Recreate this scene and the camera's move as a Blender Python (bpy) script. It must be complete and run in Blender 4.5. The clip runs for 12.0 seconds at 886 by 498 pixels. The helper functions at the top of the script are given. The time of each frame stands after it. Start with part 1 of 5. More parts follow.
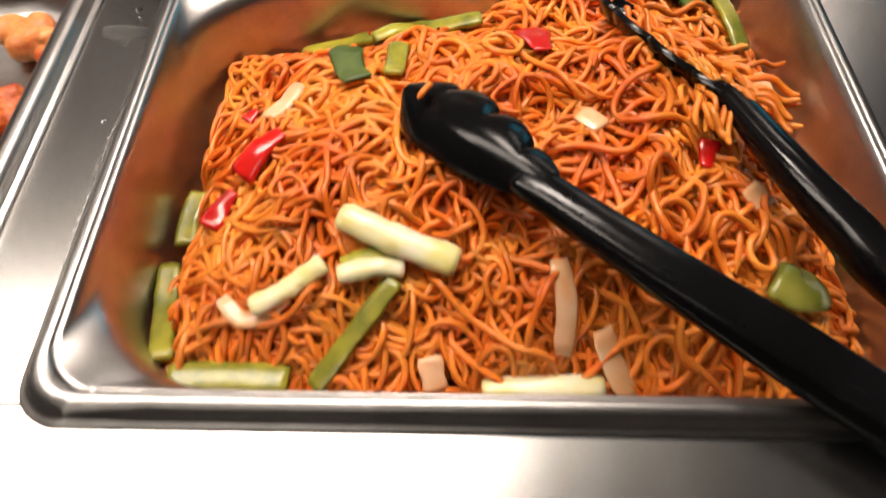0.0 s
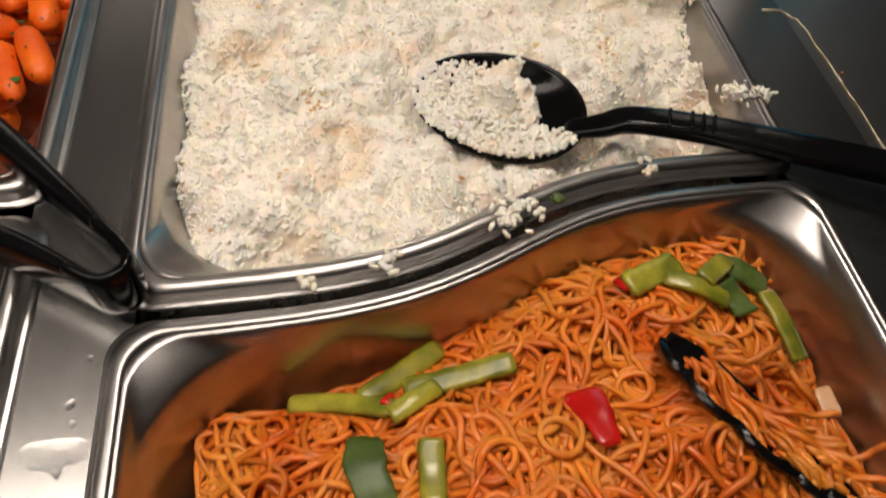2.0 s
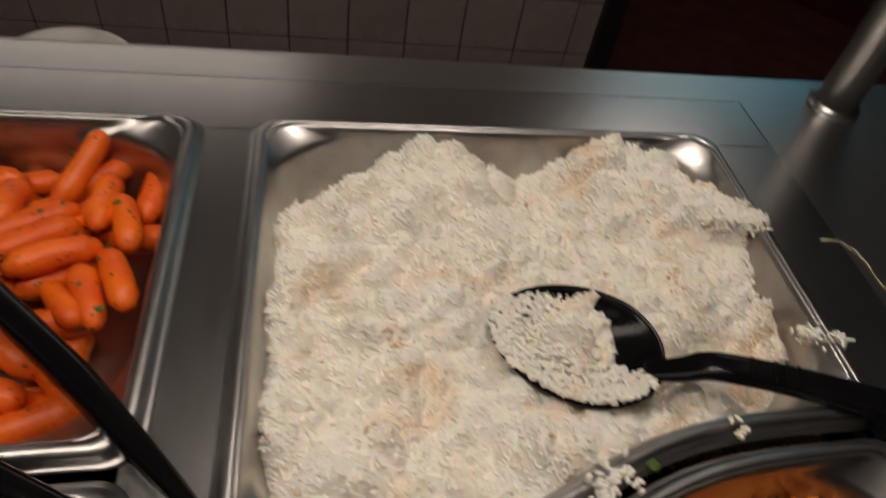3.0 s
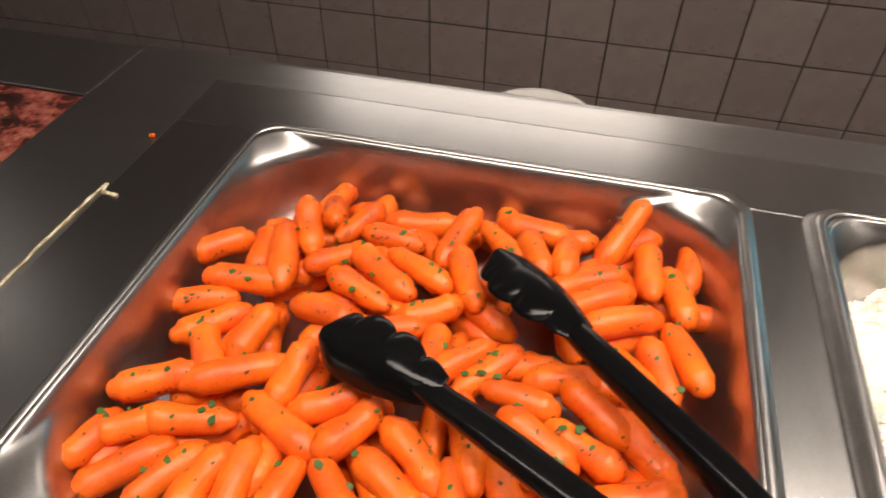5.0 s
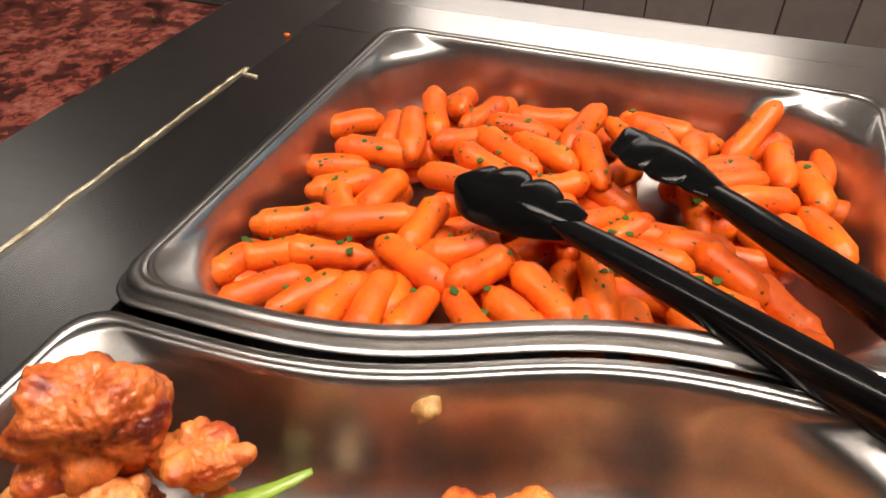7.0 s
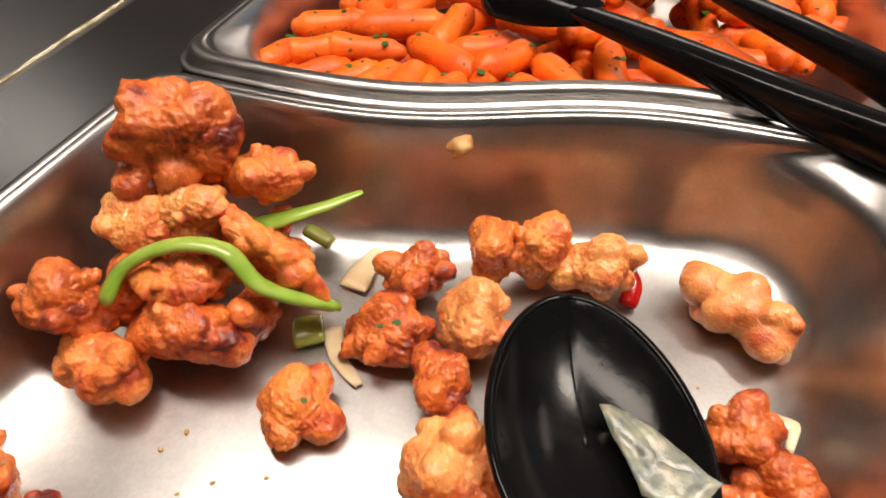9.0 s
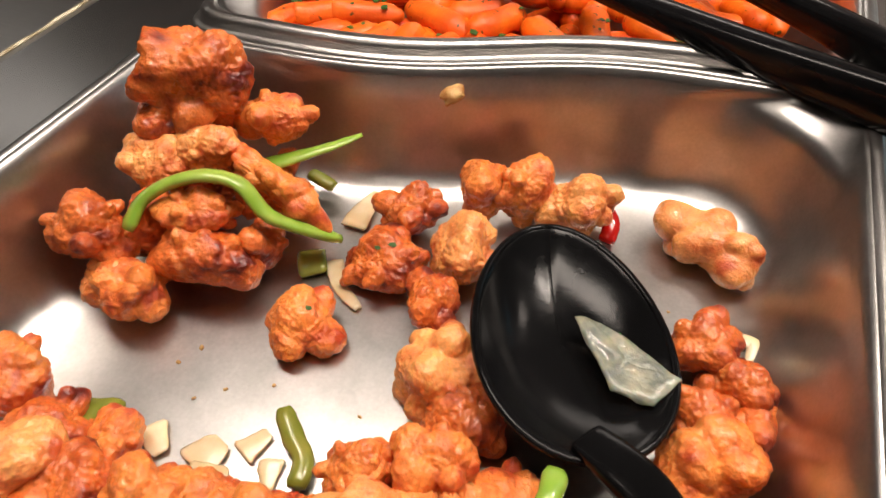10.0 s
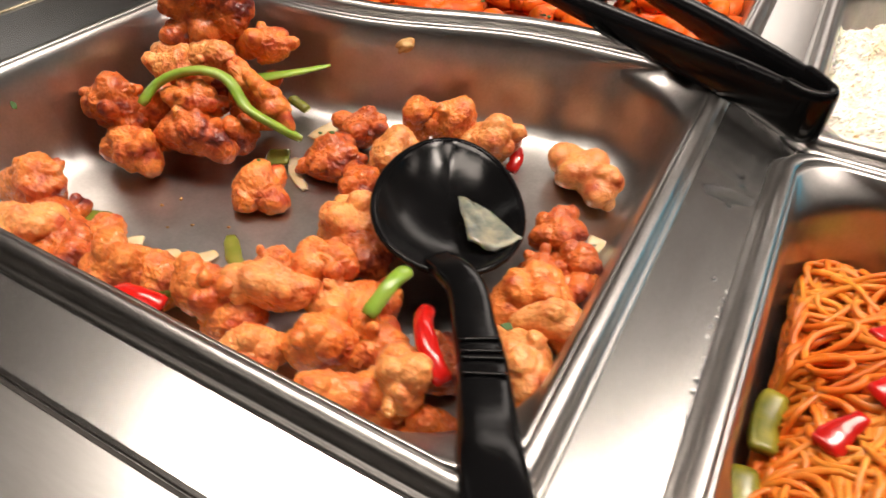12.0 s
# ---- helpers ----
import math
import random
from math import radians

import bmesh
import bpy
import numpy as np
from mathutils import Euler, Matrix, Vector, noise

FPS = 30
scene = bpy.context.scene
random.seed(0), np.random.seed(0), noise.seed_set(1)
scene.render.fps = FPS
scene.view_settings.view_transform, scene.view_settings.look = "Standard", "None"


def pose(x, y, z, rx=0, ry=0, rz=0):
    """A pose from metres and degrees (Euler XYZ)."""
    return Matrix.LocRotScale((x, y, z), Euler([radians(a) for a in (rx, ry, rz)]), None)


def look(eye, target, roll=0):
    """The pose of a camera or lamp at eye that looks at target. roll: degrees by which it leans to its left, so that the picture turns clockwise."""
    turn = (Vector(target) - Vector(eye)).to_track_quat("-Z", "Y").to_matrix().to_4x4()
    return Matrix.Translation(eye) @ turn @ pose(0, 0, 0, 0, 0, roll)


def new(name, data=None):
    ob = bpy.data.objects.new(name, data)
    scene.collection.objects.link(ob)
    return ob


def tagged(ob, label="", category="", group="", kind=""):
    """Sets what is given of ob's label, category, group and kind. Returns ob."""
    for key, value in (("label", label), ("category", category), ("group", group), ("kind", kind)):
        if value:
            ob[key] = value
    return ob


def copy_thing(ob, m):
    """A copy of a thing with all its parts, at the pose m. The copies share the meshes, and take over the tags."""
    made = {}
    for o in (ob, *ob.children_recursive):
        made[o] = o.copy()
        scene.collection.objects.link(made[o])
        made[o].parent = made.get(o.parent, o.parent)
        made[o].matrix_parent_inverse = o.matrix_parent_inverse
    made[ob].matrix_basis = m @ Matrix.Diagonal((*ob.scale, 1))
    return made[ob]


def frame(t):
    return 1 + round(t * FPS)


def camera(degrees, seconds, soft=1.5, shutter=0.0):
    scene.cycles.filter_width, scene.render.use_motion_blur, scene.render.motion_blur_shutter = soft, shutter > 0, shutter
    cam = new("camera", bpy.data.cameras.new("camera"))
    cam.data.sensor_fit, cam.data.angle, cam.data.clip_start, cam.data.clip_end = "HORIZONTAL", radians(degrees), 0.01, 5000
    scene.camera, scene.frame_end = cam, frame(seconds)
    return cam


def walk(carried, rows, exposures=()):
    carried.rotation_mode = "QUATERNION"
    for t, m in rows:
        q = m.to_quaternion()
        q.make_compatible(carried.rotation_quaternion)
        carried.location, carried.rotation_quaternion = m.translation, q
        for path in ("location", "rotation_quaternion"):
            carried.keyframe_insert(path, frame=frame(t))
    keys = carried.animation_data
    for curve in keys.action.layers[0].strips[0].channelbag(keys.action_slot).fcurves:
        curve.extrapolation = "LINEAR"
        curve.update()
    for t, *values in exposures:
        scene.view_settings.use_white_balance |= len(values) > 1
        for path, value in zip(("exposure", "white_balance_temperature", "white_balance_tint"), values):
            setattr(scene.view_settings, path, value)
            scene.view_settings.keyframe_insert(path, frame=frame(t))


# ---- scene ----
cam = camera(67.0, 12.0, shutter=0.4)
PATH = [
    (0, (0.159, -0.067, 1.114), (0.203, 1.024, -0.561), 3.1),
    (0.5, (0.142, 0.013, 1.136), (0.296, 0.936, -0.631), 5.2),
    (1, (0.13, 0.053, 1.143), (0.372, 0.984, -0.611), 8.8),
    (1.5, (0.117, 0.079, 1.141), (0.417, 1.056, -0.578), 10.8),
    (2, (0.112, 0.104, 1.146), (0.447, 1.183, -0.505), 11.0),
    (2.5, (0.112, 0.126, 1.147), (0.489, 1.322, -0.412), 11.7),
    (3, (0.07, 0.164, 1.179), (0.433, 1.5, -0.264), 11.3),
    (3.5, (0.004, 0.161, 1.189), (0.116, 1.683, -0.103), 6.7),
    (3.7, (-0.036, 0.17, 1.191), (0.057, 1.711, -0.081), 7.6),
    (5.3, (-0.11, 0.177, 1.147), (-0.546, 1.561, -0.23), -1.7),
    (5.5, (-0.114, 0.175, 1.136), (-0.577, 1.561, -0.229), -2.4),
    (6, (-0.121, 0.157, 1.116), (-0.627, 1.602, -0.17), -1.9),
    (6.5, (-0.13, 0.127, 1.106), (-0.659, 1.556, -0.188), -0.6),
    (6.7, (-0.126, 0.119, 1.105), (-0.676, 1.525, -0.207), -0.9),
    (8.3, (-0.113, 0.049, 1.074), (-0.667, 1.45, -0.241), -0.7),
    (8.5, (-0.109, 0.04, 1.072), (-0.659, 1.407, -0.28), -0.8),
    (9, (-0.103, 0.031, 1.073), (-0.621, 1.3, -0.383), -0.7),
    (9.5, (-0.096, 0.016, 1.071), (-0.608, 1.267, -0.402), -0.6),
    (10, (-0.086, 0.0, 1.073), (-0.609, 1.259, -0.39), -0.8),
    (10.5, (-0.078, -0.018, 1.075), (-0.615, 1.224, -0.398), -1.6),
    (11, (-0.067, -0.037, 1.079), (-0.616, 1.214, -0.382), -1.8),
    (11.5, (-0.036, -0.063, 1.074), (-0.634, 1.223, -0.336), -0.1),
    (12, (0.011, -0.077, 1.072), (-0.654, 1.256, -0.262), 3.6),
]
walk(cam, [(t, look(eye, target, roll)) for t, eye, target, roll in PATH],
     exposures=[(0.0, -0.25), (0.5, -0.60), (1.0, -0.60), (2.0, -1.3), (2.5, -1.64), (3.0, -1.85), (3.7, -1.5), (5.3, -0.20), (6.7, -0.20), (8.3, -0.20), (10.5, -0.3), (12.0, -0.28)])

# ---- world and lights ----
world = bpy.data.worlds.new("world")
scene.world = world
world.use_nodes = True
wn = world.node_tree.nodes
wn["Background"].inputs[0].default_value = (1.0, 0.9, 0.8, 1)
wn["Background"].inputs[1].default_value = 0.02


def area_lamp(name, place, target, sx, sy, watts, colour):
    data = bpy.data.lights.new(name, "AREA")
    data.shape, data.size, data.size_y, data.energy, data.color = "RECTANGLE", sx, sy, watts, colour
    ob = new(name, data)
    ob.matrix_world = look(place, target)
    return tagged(ob, kind="structure")


WARM = (1.0, 0.87, 0.76)
area_lamp("food_lamp", (-0.16, 0.24, 1.592), (-0.16, 0.2401, 0), 0.74, 0.16, 6.6, WARM)
# added fill that brightens the rice pan; no known lamp hangs here
area_lamp("rice_fill", (0.24, 0.52, 1.632), (0.24, 0.5201, 0), 0.22, 0.12, 5.8, WARM)
# assumed ambient fill from the guest side, its source unseen
area_lamp("room_fill", (-0.5, -0.9, 2.585), (-0.5, -0.8999, 0), 1.1, 0.5, 4.4, (1.0, 0.88, 0.76))
# added fill that lifts the dark area beyond the opening
area_lamp("opening_fill", (1.45, 2.3, 2.585), (1.45, 2.2999, 0), 0.5, 0.5, 9.0, (1.0, 0.85, 0.75))


# ---- materials ----
def material(name, base, rough=0.5, metal=0.0, mix=None, scale=40.0, detail=6.0, bump=0.0, bump_scale=200.0, coat=0.0, sss=0.0,
             rough_var=0.0, stretch=(1, 1, 1), lo=0.35, hi=0.65, obj_random=0.0, island_random=0.0, fine=0.0, spec=0.5, flecks=None, blush=None):
    """Noise-mixed colours, roughness variation and relief in object space."""
    m = bpy.data.materials.new(name)
    m.use_nodes = True
    nt = m.node_tree
    n, l = nt.nodes, nt.links
    b = n["Principled BSDF"]
    b.inputs["Base Color"].default_value = (*base, 1)
    b.inputs["Roughness"].default_value = rough
    b.inputs["Metallic"].default_value = metal
    b.inputs["Coat Weight"].default_value = coat
    b.inputs["Coat Roughness"].default_value = 0.15
    b.inputs["Specular IOR Level"].default_value = spec
    if sss:
        b.inputs["Subsurface Weight"].default_value = sss
        b.inputs["Subsurface Radius"].default_value = (1.0, 0.5, 0.25)
        b.inputs["Subsurface Scale"].default_value = 0.004
    tc = n.new("ShaderNodeTexCoord")
    mp = n.new("ShaderNodeMapping")
    mp.inputs["Scale"].default_value = stretch
    l.new(tc.outputs["Object"], mp.inputs["Vector"])
    vec = mp.outputs["Vector"]

    def noise_tex(s, d=4.0):
        t = n.new("ShaderNodeTexNoise")
        t.inputs["Scale"].default_value, t.inputs["Detail"].default_value = s, d
        l.new(vec, t.inputs["Vector"])
        return t.outputs["Fac"]

    def ramp(src, a, b2, c0, c1):
        r = n.new("ShaderNodeValToRGB")
        r.color_ramp.elements[0].position, r.color_ramp.elements[1].position = a, b2
        r.color_ramp.elements[0].color, r.color_ramp.elements[1].color = c0, c1
        l.new(src, r.inputs["Fac"])
        return r.outputs["Color"]

    col = None
    if mix:
        col = ramp(noise_tex(scale, detail), lo, hi, (*base, 1), (*mix, 1))
    if fine:
        f = ramp(noise_tex(scale * 9, 3.0), 0.3, 0.7, (1 - fine,) * 3 + (1,), (1 + fine * 0.3,) * 3 + (1,))
        mm = n.new("ShaderNodeMix")
        mm.data_type, mm.blend_type = "RGBA", "MULTIPLY"
        mm.inputs["Factor"].default_value = 1.0
        if col:
            l.new(col, mm.inputs["A"])
        else:
            mm.inputs["A"].default_value = (*base, 1)
        l.new(f, mm.inputs["B"])
        col = mm.outputs["Result"]
    for shade, size, edge, soft in [q for q in (blush, flecks) if q]:
        # patches or specks of another colour, with a shape of their own
        mask = ramp(noise_tex(size, 2.0), edge, edge + soft, (0, 0, 0, 1), (1, 1, 1, 1))
        mm = n.new("ShaderNodeMix")
        mm.data_type = "RGBA"
        l.new(mask, mm.inputs["Factor"])
        if col:
            l.new(col, mm.inputs["A"])
        else:
            mm.inputs["A"].default_value = (*base, 1)
        mm.inputs["B"].default_value = (*shade, 1)
        col = mm.outputs["Result"]
    rnd = None
    if obj_random:
        rnd = n.new("ShaderNodeObjectInfo").outputs["Random"]
    if island_random:
        rnd = n.new("ShaderNodeNewGeometry").outputs["Random Per Island"]
    if rnd:
        amount = obj_random or island_random
        mr = n.new("ShaderNodeMapRange")
        mr.inputs["To Min"].default_value, mr.inputs["To Max"].default_value = 1 - amount, 1 + amount * 0.6
        l.new(rnd, mr.inputs["Value"])
        hs = n.new("ShaderNodeHueSaturation")
        l.new(mr.outputs["Result"], hs.inputs["Value"])
        if col:
            l.new(col, hs.inputs["Color"])
        else:
            hs.inputs["Color"].default_value = (*base, 1)
        col = hs.outputs["Color"]
    if col:
        l.new(col, b.inputs["Base Color"])
    if rough_var:
        mr = n.new("ShaderNodeMapRange")
        mr.inputs["To Min"].default_value, mr.inputs["To Max"].default_value = max(rough - rough_var, 0.03), min(rough + rough_var, 1)
        mr.inputs["From Min"].default_value, mr.inputs["From Max"].default_value = 0.3, 0.7
        l.new(noise_tex(scale * 1.7, 8.0), mr.inputs["Value"])
        l.new(mr.outputs["Result"], b.inputs["Roughness"])
    if bump:
        bp = n.new("ShaderNodeBump")
        bp.inputs["Strength"].default_value = 1.0
        bp.inputs["Distance"].default_value = bump
        l.new(noise_tex(bump_scale, 5.0), bp.inputs["Height"])
        l.new(bp.outputs["Normal"], b.inputs["Normal"])
    return m


M_PAN = material("pan_steel", (0.50, 0.485, 0.47), 0.33, 1.0, mix=(0.43, 0.415, 0.40), scale=70, rough_var=0.012, bump=0.00003, bump_scale=1400, fine=0.08)
M_TOP = material("counter_steel", (0.55, 0.54, 0.525), 0.31, 1.0, mix=(0.53, 0.52, 0.505), scale=14, rough_var=0.012, bump=0.000003, bump_scale=500, stretch=(1, 6, 1), fine=0.05)
M_TOPX = material("counter_steel_cross", (0.55, 0.54, 0.525), 0.31, 1.0, mix=(0.53, 0.52, 0.505), scale=14, rough_var=0.012, bump=0.000003, bump_scale=500, stretch=(6, 1, 1), fine=0.05)
M_FRAME = material("well_frame_steel", (0.60, 0.59, 0.575), 0.26, 1.0, mix=(0.57, 0.56, 0.545), scale=14, rough_var=0.012, bump=0.000003, bump_scale=500, stretch=(6, 1, 1), fine=0.05)
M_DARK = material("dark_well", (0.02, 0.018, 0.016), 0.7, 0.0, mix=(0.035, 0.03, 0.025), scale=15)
M_NYLON = material("black_nylon", (0.0035, 0.0035, 0.0037), 0.16, 0.0, mix=(0.005, 0.005, 0.0055), scale=30, rough_var=0.07, bump=0.00006, bump_scale=380, spec=0.16)
M_SEAL = material("old_sealant", (0.62, 0.55, 0.40), 0.6, 0.0, mix=(0.30, 0.24, 0.14), scale=120, bump=0.0004, bump_scale=700, lo=0.42, hi=0.62)
M_TILE = material("glazed_tile", (0.33, 0.27, 0.25), 0.35, 0.0, mix=(0.29, 0.235, 0.22), scale=30, obj_random=0.10, rough_var=0.1)
M_TILE2 = material("glazed_tile_far", (0.33, 0.27, 0.25), 0.35, 0.0, mix=(0.29, 0.235, 0.22), scale=30, island_random=0.10, rough_var=0.1)
M_GROUT = material("dark_grout", (0.06, 0.045, 0.04), 0.9, 0.0, mix=(0.09, 0.07, 0.06), scale=60)
M_PAINT = material("dark_paint", (0.10, 0.07, 0.065), 0.6, 0.0, mix=(0.085, 0.06, 0.055), scale=5, fine=0.1)
M_CEIL = material("ceiling_tile", (0.24, 0.22, 0.20), 0.9, 0.0, mix=(0.20, 0.18, 0.165), scale=70, bump=0.001, bump_scale=300)
M_FLOOR = material("quarry_floor", (0.16, 0.05, 0.04), 0.5, 0.0, mix=(0.11, 0.035, 0.03), scale=9, rough_var=0.15, fine=0.2)
M_RED = material("dark_red_panel", (0.12, 0.022, 0.022), 0.45, 0.0, mix=(0.07, 0.016, 0.018), scale=3, rough_var=0.1)
M_BLACK = material("black_frame", (0.012, 0.011, 0.011), 0.4, 0.0, mix=(0.02, 0.018, 0.018), scale=20)
M_YELLOW = material("yellow_tape", (0.75, 0.55, 0.03), 0.5, 0.0, mix=(0.6, 0.42, 0.03), scale=40)
M_WHITE = material("white_plastic", (0.55, 0.53, 0.50), 0.4, 0.0, mix=(0.48, 0.46, 0.43), scale=30)
M_NOODLE = material("fried_noodle", (0.86, 0.295, 0.037), 0.34, 0.0, mix=(0.70, 0.135, 0.009), scale=30, island_random=0.20, sss=0.25, rough_var=0.1, bump=0.0002, bump_scale=900, coat=0.10, fine=0.10, spec=0.4)
# far darker than the strands: shade between them put into the colour
M_NOODLE_SHADE = material("noodle_gap_shade", (0.22, 0.055, 0.010), 0.5, 0.0, mix=(0.12, 0.028, 0.006), scale=160, bump=0.002, bump_scale=350)
M_RICE = material("steamed_rice", (0.96, 0.885, 0.77), 0.5, 0.0, mix=(0.90, 0.70, 0.50), scale=26, lo=0.54, hi=0.76, island_random=0.02, sss=0.3)
M_RICE_IN = material("rice_mass", (0.96, 0.885, 0.77), 0.55, 0.0, mix=(0.88, 0.64, 0.43), scale=26, lo=0.54, hi=0.76, bump=0.0006, bump_scale=420, fine=0.03, sss=0.3)
M_RICE_BROWN = material("browned_rice", (0.78, 0.54, 0.28), 0.5, 0.0, mix=(0.70, 0.42, 0.17), scale=60, island_random=0.1, sss=0.1)
M_CARROT = material("cooked_carrot", (0.88, 0.165, 0.008), 0.44, 0.0, mix=(0.74, 0.095, 0.004), scale=2.4, obj_random=0.14, sss=0.08, rough_var=0.1, bump=0.0004, bump_scale=22, coat=0.05, fine=0.10, spec=0.4, flecks=((0.10, 0.040, 0.005), 12, 0.685, 0.02))
M_HERB = material("chopped_parsley", (0.05, 0.13, 0.012), 0.5, 0.0, mix=(0.02, 0.06, 0.008), scale=200, obj_random=0.3)
M_CHICK = material("fried_chicken", (0.90, 0.290, 0.062), 0.36, 0.0, mix=(0.66, 0.135, 0.028), scale=90, lo=0.40, hi=0.62, obj_random=0.10, sss=0.28, rough_var=0.15, bump=0.0006, bump_scale=900, coat=0.20, fine=0.18, blush=((0.42, 0.050, 0.010), 85, 0.58, 0.10))
M_CHICK_L = material("pale_fried_chicken", (0.92, 0.39, 0.120), 0.36, 0.0, mix=(0.74, 0.205, 0.055), scale=85, lo=0.42, hi=0.64, obj_random=0.10, sss=0.30, rough_var=0.15, bump=0.0006, bump_scale=900, coat=0.20, fine=0.18, blush=((0.52, 0.085, 0.018), 80, 0.60, 0.10))
M_CHICK_D = material("glazed_dark_chicken", (0.76, 0.190, 0.036), 0.38, 0.0, mix=(0.42, 0.055, 0.010), scale=75, lo=0.42, hi=0.62, obj_random=0.1, sss=0.20, rough_var=0.15, bump=0.0006, bump_scale=900, coat=0.3, fine=0.22, blush=((0.13, 0.011, 0.005), 75, 0.58, 0.09))
M_GPEP = material("green_pepper", (0.20, 0.36, 0.035), 0.25, 0.0, mix=(0.30, 0.42, 0.07), scale=60, sss=0.1, coat=0.3, obj_random=0.15)
M_OPEP = material("olive_pepper", (0.16, 0.19, 0.02), 0.25, 0.0, mix=(0.25, 0.24, 0.04), scale=80, sss=0.1, coat=0.3)
M_RPEP = material("red_pepper", (0.62, 0.012, 0.008), 0.2, 0.0, mix=(0.48, 0.008, 0.006), scale=70, sss=0.08, coat=0.4, obj_random=0.15)
M_ONION = material("cooked_onion", (0.74, 0.62, 0.42), 0.25, 0.0, mix=(0.62, 0.46, 0.26), scale=70, sss=0.3, coat=0.3, obj_random=0.08)
M_ONION_N = material("sauced_onion", (0.76, 0.50, 0.30), 0.25, 0.0, mix=(0.72, 0.38, 0.18), scale=70, sss=0.3, coat=0.3)
M_LEEKG = material("green_scallion", (0.14, 0.155, 0.012), 0.3, 0.0, mix=(0.38, 0.34, 0.032), scale=90, sss=0.1, coat=0.2, obj_random=0.25)
M_LEEKW = material("white_scallion", (0.84, 0.78, 0.56), 0.3, 0.0, mix=(0.70, 0.62, 0.22), scale=60, sss=0.2, coat=0.2)
M_LEAF = material("scallion_leaf", (0.045, 0.085, 0.012), 0.45, 0.0, mix=(0.09, 0.13, 0.02), scale=150, coat=0.05, obj_random=0.15)
M_CRUMB = material("fried_crumb", (0.60, 0.40, 0.15), 0.5, 0.0, mix=(0.40, 0.18, 0.05), scale=150, bump=0.0008, bump_scale=500)
M_CYAN = material("screen_housing", (0.02, 0.02, 0.022), 0.5)


def glow(name, colour, strength):
    m = bpy.data.materials.new(name)
    m.use_nodes = True
    b = m.node_tree.nodes["Principled BSDF"]
    b.inputs["Base Color"].default_value = (*colour, 1)
    b.inputs["Emission Color"].default_value = (*colour, 1)
    b.inputs["Emission Strength"].default_value = strength
    return m


M_TUBE = glow("lamp_diffuser", WARM, 8.0)
M_TUBE2 = glow("ledge_glow_diffuser", (1.0, 0.9, 0.82), 4.0)
# glow of the made-up panel that the left counter steel reflects
M_WALL_FILL = glow("wall_fill_glow", (1.0, 0.93, 0.86), 1.1)
M_SCREEN = glow("lit_cyan_panel", (0.10, 0.62, 0.85), 2.6)


def granite():
    m = material("red_granite", (0.36, 0.12, 0.085), 0.18, 0.0, coat=0.3)
    nt = m.node_tree
    n, l = nt.nodes, nt.links
    b = n["Principled BSDF"]
    tc = n.new("ShaderNodeTexCoord")
    no = n.new("ShaderNodeTexNoise")
    no.inputs["Scale"].default_value, no.inputs["Detail"].default_value, no.inputs["Roughness"].default_value = 55, 8, 0.75
    l.new(tc.outputs["Object"], no.inputs["Vector"])
    r = n.new("ShaderNodeValToRGB")
    e = r.color_ramp.elements
    e[0].position, e[0].color = 0.36, (0.012, 0.008, 0.008, 1)
    e[1].position, e[1].color = 0.66, (0.34, 0.14, 0.11, 1)
    for p, c in ((0.44, (0.06, 0.018, 0.015, 1)), (0.50, (0.18, 0.042, 0.03, 1)), (0.57, (0.25, 0.08, 0.058, 1))):
        el = e.new(p)
        el.color = c
    l.new(no.outputs["Fac"], r.inputs["Fac"])
    l.new(r.outputs["Color"], b.inputs["Base Color"])
    return m


M_GRANITE = granite()


# ---- mesh helpers ----
def mesh_object(name, verts, faces, mat, parent=None, label="", smooth=True):
    me = bpy.data.meshes.new(name)
    me.from_pydata([tuple(v) for v in verts], [], [tuple(f) for f in faces])
    me.materials.append(mat)
    if smooth:
        me.polygons.foreach_set("use_smooth", [True] * len(me.polygons))
    me.update()
    ob = new(name, me)
    if parent:
        ob.parent = parent
    if label:
        ob["label"] = label
    return ob


def part(name, bm, mat, parent=None, label="", smooth=False):
    me = bpy.data.meshes.new(name)
    bm.to_mesh(me)
    bm.free()
    me.materials.append(mat)
    if smooth:
        me.polygons.foreach_set("use_smooth", [True] * len(me.polygons))
    ob = new(name, me)
    if parent:
        ob.parent = parent
    if label:
        ob["label"] = label
    return ob


def thing(name, label, category, group="", kind="", at=None):
    ob = new(name)
    ob.empty_display_size = 0.02
    if at is not None:
        ob.matrix_world = at
    return tagged(ob, label, category, group, kind)


def box(bm, x0, x1, y0, y1, z0, z1, bevel=0.0):
    m = Matrix.Translation(((x0 + x1) / 2, (y0 + y1) / 2, (z0 + z1) / 2)) @ Matrix.Diagonal((x1 - x0, y1 - y0, z1 - z0, 1))
    made = bmesh.ops.create_cube(bm, size=1, matrix=m)
    if bevel:
        edges = list({e for v in made["verts"] for e in v.link_edges})
        bmesh.ops.bevel(bm, geom=edges, offset=bevel, segments=2, profile=0.6, affect="EDGES")
    return bm


def smooth_path(points, n):
    """Catmull-Rom through the points, n samples."""
    p = np.array(points, float)
    p = np.vstack([2 * p[0] - p[1], p, 2 * p[-1] - p[-2]])
    out = []
    k = len(p) - 3
    for i in range(n):
        u = i / (n - 1) * k
        j = min(int(u), k - 1)
        s = u - j
        a, b, c, d = p[j:j + 4]
        out.append(0.5 * (2 * b + (c - a) * s + (2 * a - 5 * b + 4 * c - d) * s * s + (3 * b - a - 3 * c + d) * s ** 3))
    return np.array(out)


